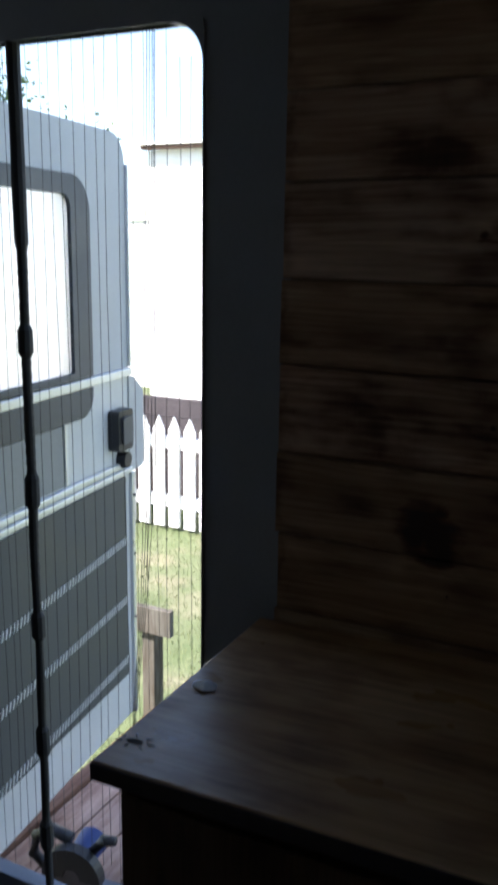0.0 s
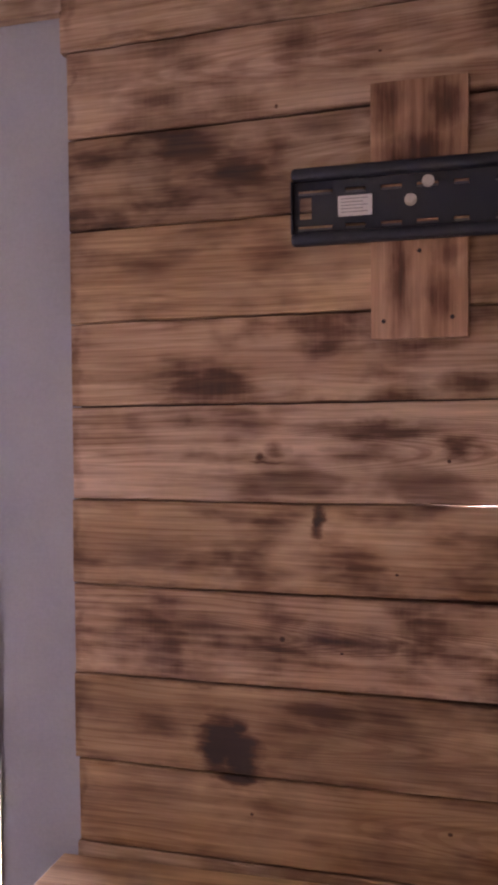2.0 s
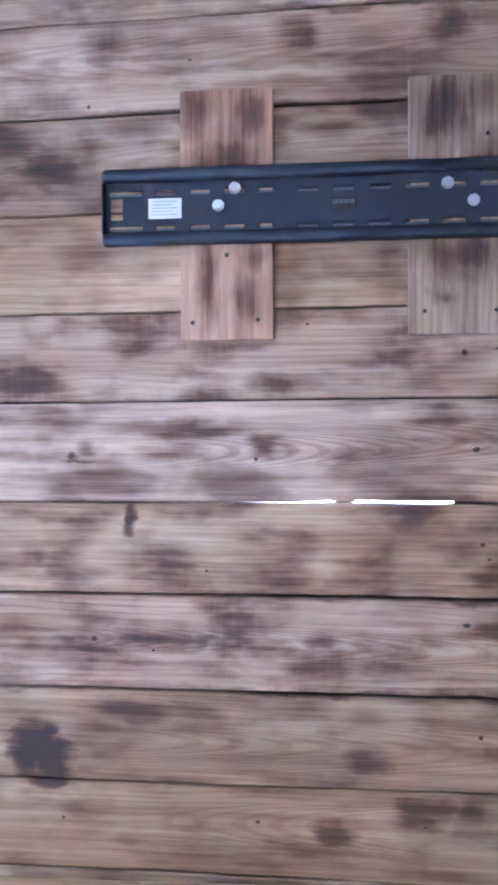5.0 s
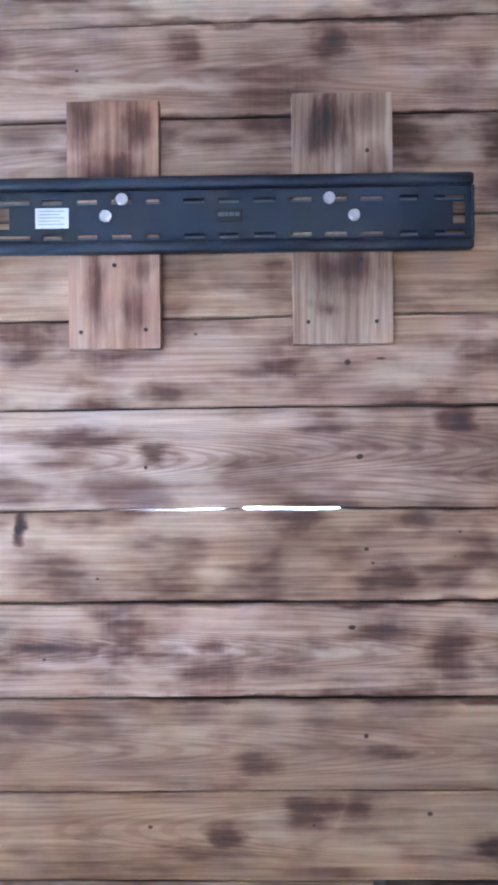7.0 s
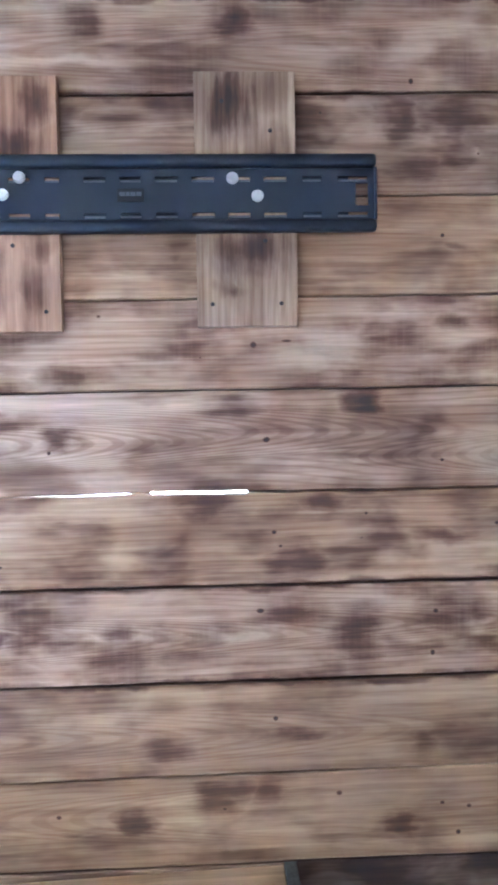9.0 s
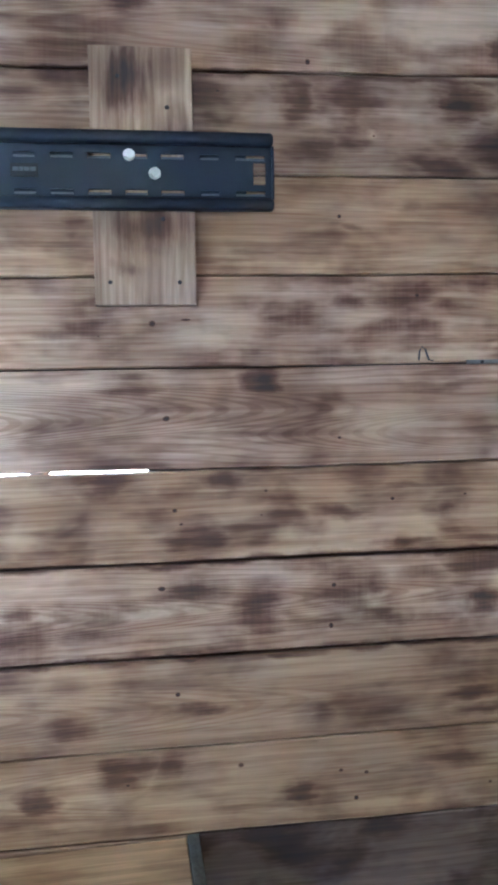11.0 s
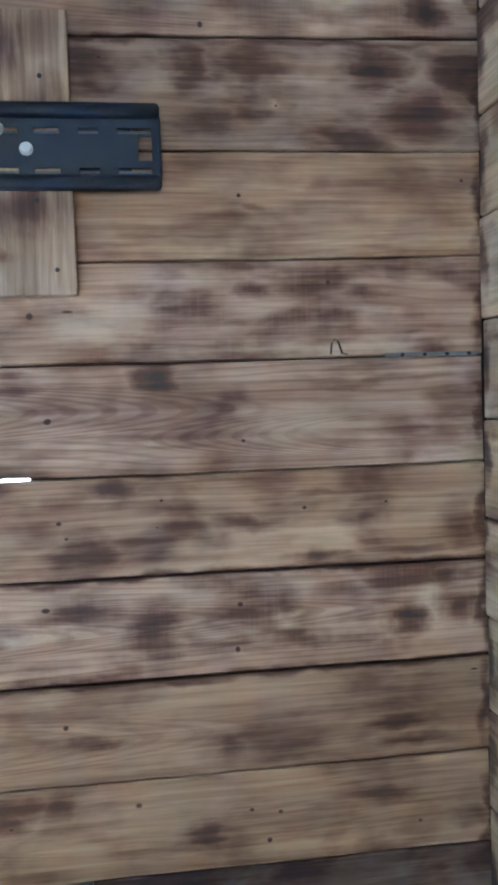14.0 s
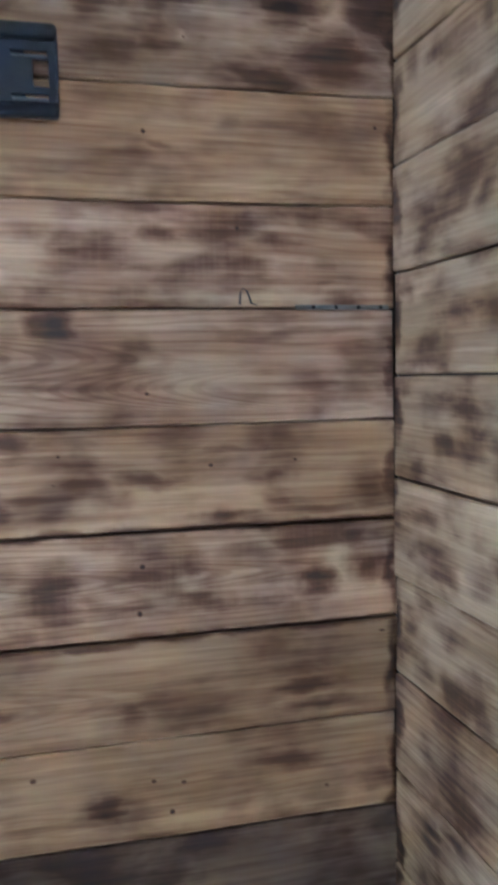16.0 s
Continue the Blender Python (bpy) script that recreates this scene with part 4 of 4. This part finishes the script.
vv[:, 2] = np.stack([gx + lean[:, 0], gy + lean[:, 1], GZ + hgt], 1)
me = bpy.data.meshes.new("grass")
me.from_pydata(vv.reshape(-1, 3).tolist(), [], np.arange(3 * n).reshape(-1, 3).tolist())
me.materials.append(speckled("grass_blade", (0.16, 0.185, 0.09), 0.45, 0.7, large=2.0))
tagged(new("grass", me), "short green grass blades on the lawn", "grass", kind="stuff")

fence = empty("picket_fence", pose(-2.5, 3.8, GZ), "white painted picket fence on the lawn", "fence")
pk = slab([(-0.045, 0.03), (0.045, 0.03), (0.045, 0.74), (0.02, 0.79), (0.0, 0.835), (-0.02, 0.79), (-0.045, 0.74)], -0.009, 0.009)
first = part("picket", pk, WHITE_PAINT, fence)
first.location = (-2.08, 0, 0)
for i in range(1, 34):
    o = new("picket", first.data)
    o.parent, o.location = fence, (-2.08 + 0.126 * i, 0, 0.004 * noise.noise((i * 1.3, 0, 0)))
for z in (0.17, 0.60):
    part("fence_rail", box(-2.2, 2.2, 0.0095, 0.045, z, z + 0.085), WHITE_PAINT, fence)
dark = empty("board_wall", pose(-2.5, 4.3, GZ), "low dark stained board wall behind the fence", "wall")
for i in range(6):
    part("board", box(-3.2, 3.2, -0.02 - 0.003 * (i % 2), 0.02, 0.145 * i, 0.145 * i + 0.142), DARK_BOARD, dark)
railpost = empty("rail_post", pose(-1.14, 1.5, GZ), "weathered timber post with a short rail end", "post")
part("post", box(-0.024, 0.034, -0.035, 0.035, 0.0, 0.50, 0.004), POST_WOOD, railpost)
part("rail_end", box(-0.045, 0.128, -0.066, -0.036, 0.487, 0.598, 0.004), POST_WOOD, railpost)
house = empty("house", pose(-5.07, 8.0, GZ), "white rendered house beyond the fence", "house")
part("wall", plate([-0.3, 0.80, 1.9, 6.0], [0.0, 1.63, 2.66, 3.13], 0.0, 0.2, lambda x, z: 0.80 < x < 1.9 and 1.63 < z < 2.66), HOUSE_PAINT, house)
part("gutter", box(-0.34, 6.1, -0.12, -0.01, 3.135, 3.18, 0.015), BROWN, house, "brown gutter")
part("roof", slab([(-0.42, 3.185), (6.2, 3.185), (6.2, 3.21), (-0.42, 3.21)], -0.17, 2.2), HOUSE_PAINT, house)
hw = part("window", ring(rrect(0.80, 1.63, 1.9, 2.66, (0.005,) * 4, 2), rrect(0.86, 1.69, 1.84, 2.60, (0.005,) * 4, 2), -0.03, 0.05), PRINT, house)
part("pane", box(0.85, 1.85, 0.02, 0.03, 1.68, 2.61), GLASS, hw)

# white wall added left of the house for the overexposed sky there
sky_filler = empty("sky_filler_wall", pose(-9.0, 9.2, GZ), "added white wall standing in for the overexposed sky beside the house", "wall")
part("wall", box(-3.0, 3.6, 0.0, 0.2, 0.0, 2.35), HOUSE_PAINT, sky_filler)
part("coping", box(-3.05, 3.65, -0.04, 0.24, 2.351, 2.41, 0.01), HOUSE_PAINT, sky_filler)

# tree beyond the door leaf
tree = empty("tree", pose(-8.95, 8.2, GZ), "green leafy tree in the garden", "tree")
smooth(part("trunk", tube([(0, 0, 0), (0.05, 0.02, 1.2), (0.0, 0.08, 2.4), (0.1, 0.0, 3.6), (0.05, 0.05, 4.8)], [0.17, 0.14, 0.11, 0.08, 0.03], 10), BARK, tree))
lr = np.random.default_rng(8)
tips = []
for i in range(9):
    a, z0 = 0.7 * i, 2.2 + 0.33 * i
    r = 1.05 - 0.05 * i
    tip = Vector((r * math.cos(a), r * math.sin(a), z0 + 0.9))
    tips.append(tip)
    smooth(part("limb", tube([(0.03, 0.03, z0), tip * 0.5 + Vector((0, 0, z0 * 0.5 + 0.1)), tip], [0.05, 0.03, 0.01], 6), BARK, tree))
cl = np.array([[t.x, t.y, t.z] for t in tips] * 5) + lr.normal(0, 0.35, (45, 3))
n = 5200
cen = cl[lr.integers(0, 45, n)] + lr.normal(0, 0.2, (n, 3))
d1, d2 = lr.normal(0, 1, (n, 3)), lr.normal(0, 1, (n, 3))
d1 *= 0.045 / np.linalg.norm(d1, axis=1)[:, None]
d2 *= 0.03 / np.linalg.norm(d2, axis=1)[:, None]
vv = np.stack([cen - d1, cen + d2, cen + d1, cen - d2], 1).reshape(-1, 3)
me = bpy.data.meshes.new("crown")
me.from_pydata(vv.tolist(), [], np.arange(4 * n).reshape(-1, 4).tolist())
me.materials.append(LEAF)
cr = new("crown", me)
cr.parent = tree

# step deck below the door with a saw on it
deck = empty("deck", pose(-0.6, 0.55, -0.2), "weathered boarded step below the doorway with a brown edge beam", "deck")
for i in range(7):
    part("deck_board", box(-0.318 + 0.118 * i, -0.206 + 0.118 * i, -0.45, 0.62, -0.024, 0.0, 0.003), DECK_WOOD, deck)
part("beam", box(-0.375, -0.322, -0.45, 0.66, -0.10, 0.014, 0.005), BEAM_WOOD, deck, "brown edge beam")
for y in (-0.38, 0.56):
    for x in (-0.30, 0.45):
        part("leg", box(x - 0.04, x + 0.04, y - 0.04, y + 0.04, GZ + 0.2, -0.0245), BEAM_WOOD, deck)

saw = empty("circular_saw", pose(-0.645, 0.375, -0.2, 0, 0, 10), "blue and black circular saw lying on the deck", "saw")
part("base_plate", box(-0.15, 0.13, -0.07, 0.07, 0.001, 0.005, 0.001), STEEL, saw, "bright steel sole plate")
bm = bmesh.new()
bmesh.ops.create_cone(bm, cap_ends=True, segments=40, radius1=0.088, radius2=0.088, depth=0.002, matrix=pose(0.0, -0.03, 0.092, 90))
part("blade", bm, STEEL, saw)


def arc_slab(r0, r1, a0, a1, y0, y1, cz, n=18):
    return slab([(r1 * math.cos(radians(a0 + (a1 - a0) * i / n)), cz + r1 * math.sin(radians(a0 + (a1 - a0) * i / n))) for i in range(n + 1)]
                + [(r0 * math.cos(radians(a1 - (a1 - a0) * i / n)), cz + r0 * math.sin(radians(a1 - (a1 - a0) * i / n))) for i in range(n + 1)], y0, y1)


part("blade_guard", arc_slab(0.03, 0.100, -5, 185, -0.055, -0.018, 0.092), BLACK_PLASTIC, saw)
part("lower_guard", arc_slab(0.088, 0.098, 180, 330, -0.045, -0.024, 0.1), STEEL, saw)
bm = bmesh.new()
bmesh.ops.create_cone(bm, cap_ends=True, segments=24, radius1=0.05, radius2=0.042, depth=0.12, matrix=pose(0.0, 0.045, 0.115, 90))
bmesh.ops.bevel(bm, geom=bm.edges[:], offset=0.004, segments=1, affect="EDGES")
part("motor", bm, BLUE, saw, "blue motor housing")
smooth(part("rear_handle", tube([(-0.02, 0.0, 0.19), (-0.09, 0.005, 0.205), (-0.15, 0.01, 0.165), (-0.165, 0.01, 0.10), (-0.12, 0.01, 0.06), (-0.05, 0.0, 0.07)], [0.02, 0.02, 0.021, 0.019, 0.017, 0.016], 12), BLACK_PLASTIC, saw))
smooth(part("front_handle", tube([(0.05, 0.0, 0.16), (0.09, 0.0, 0.21), (0.13, 0.0, 0.215)], [0.016, 0.018, 0.015], 10), BLACK_PLASTIC, saw))
saw.scale = (0.85, 0.85, 0.85)
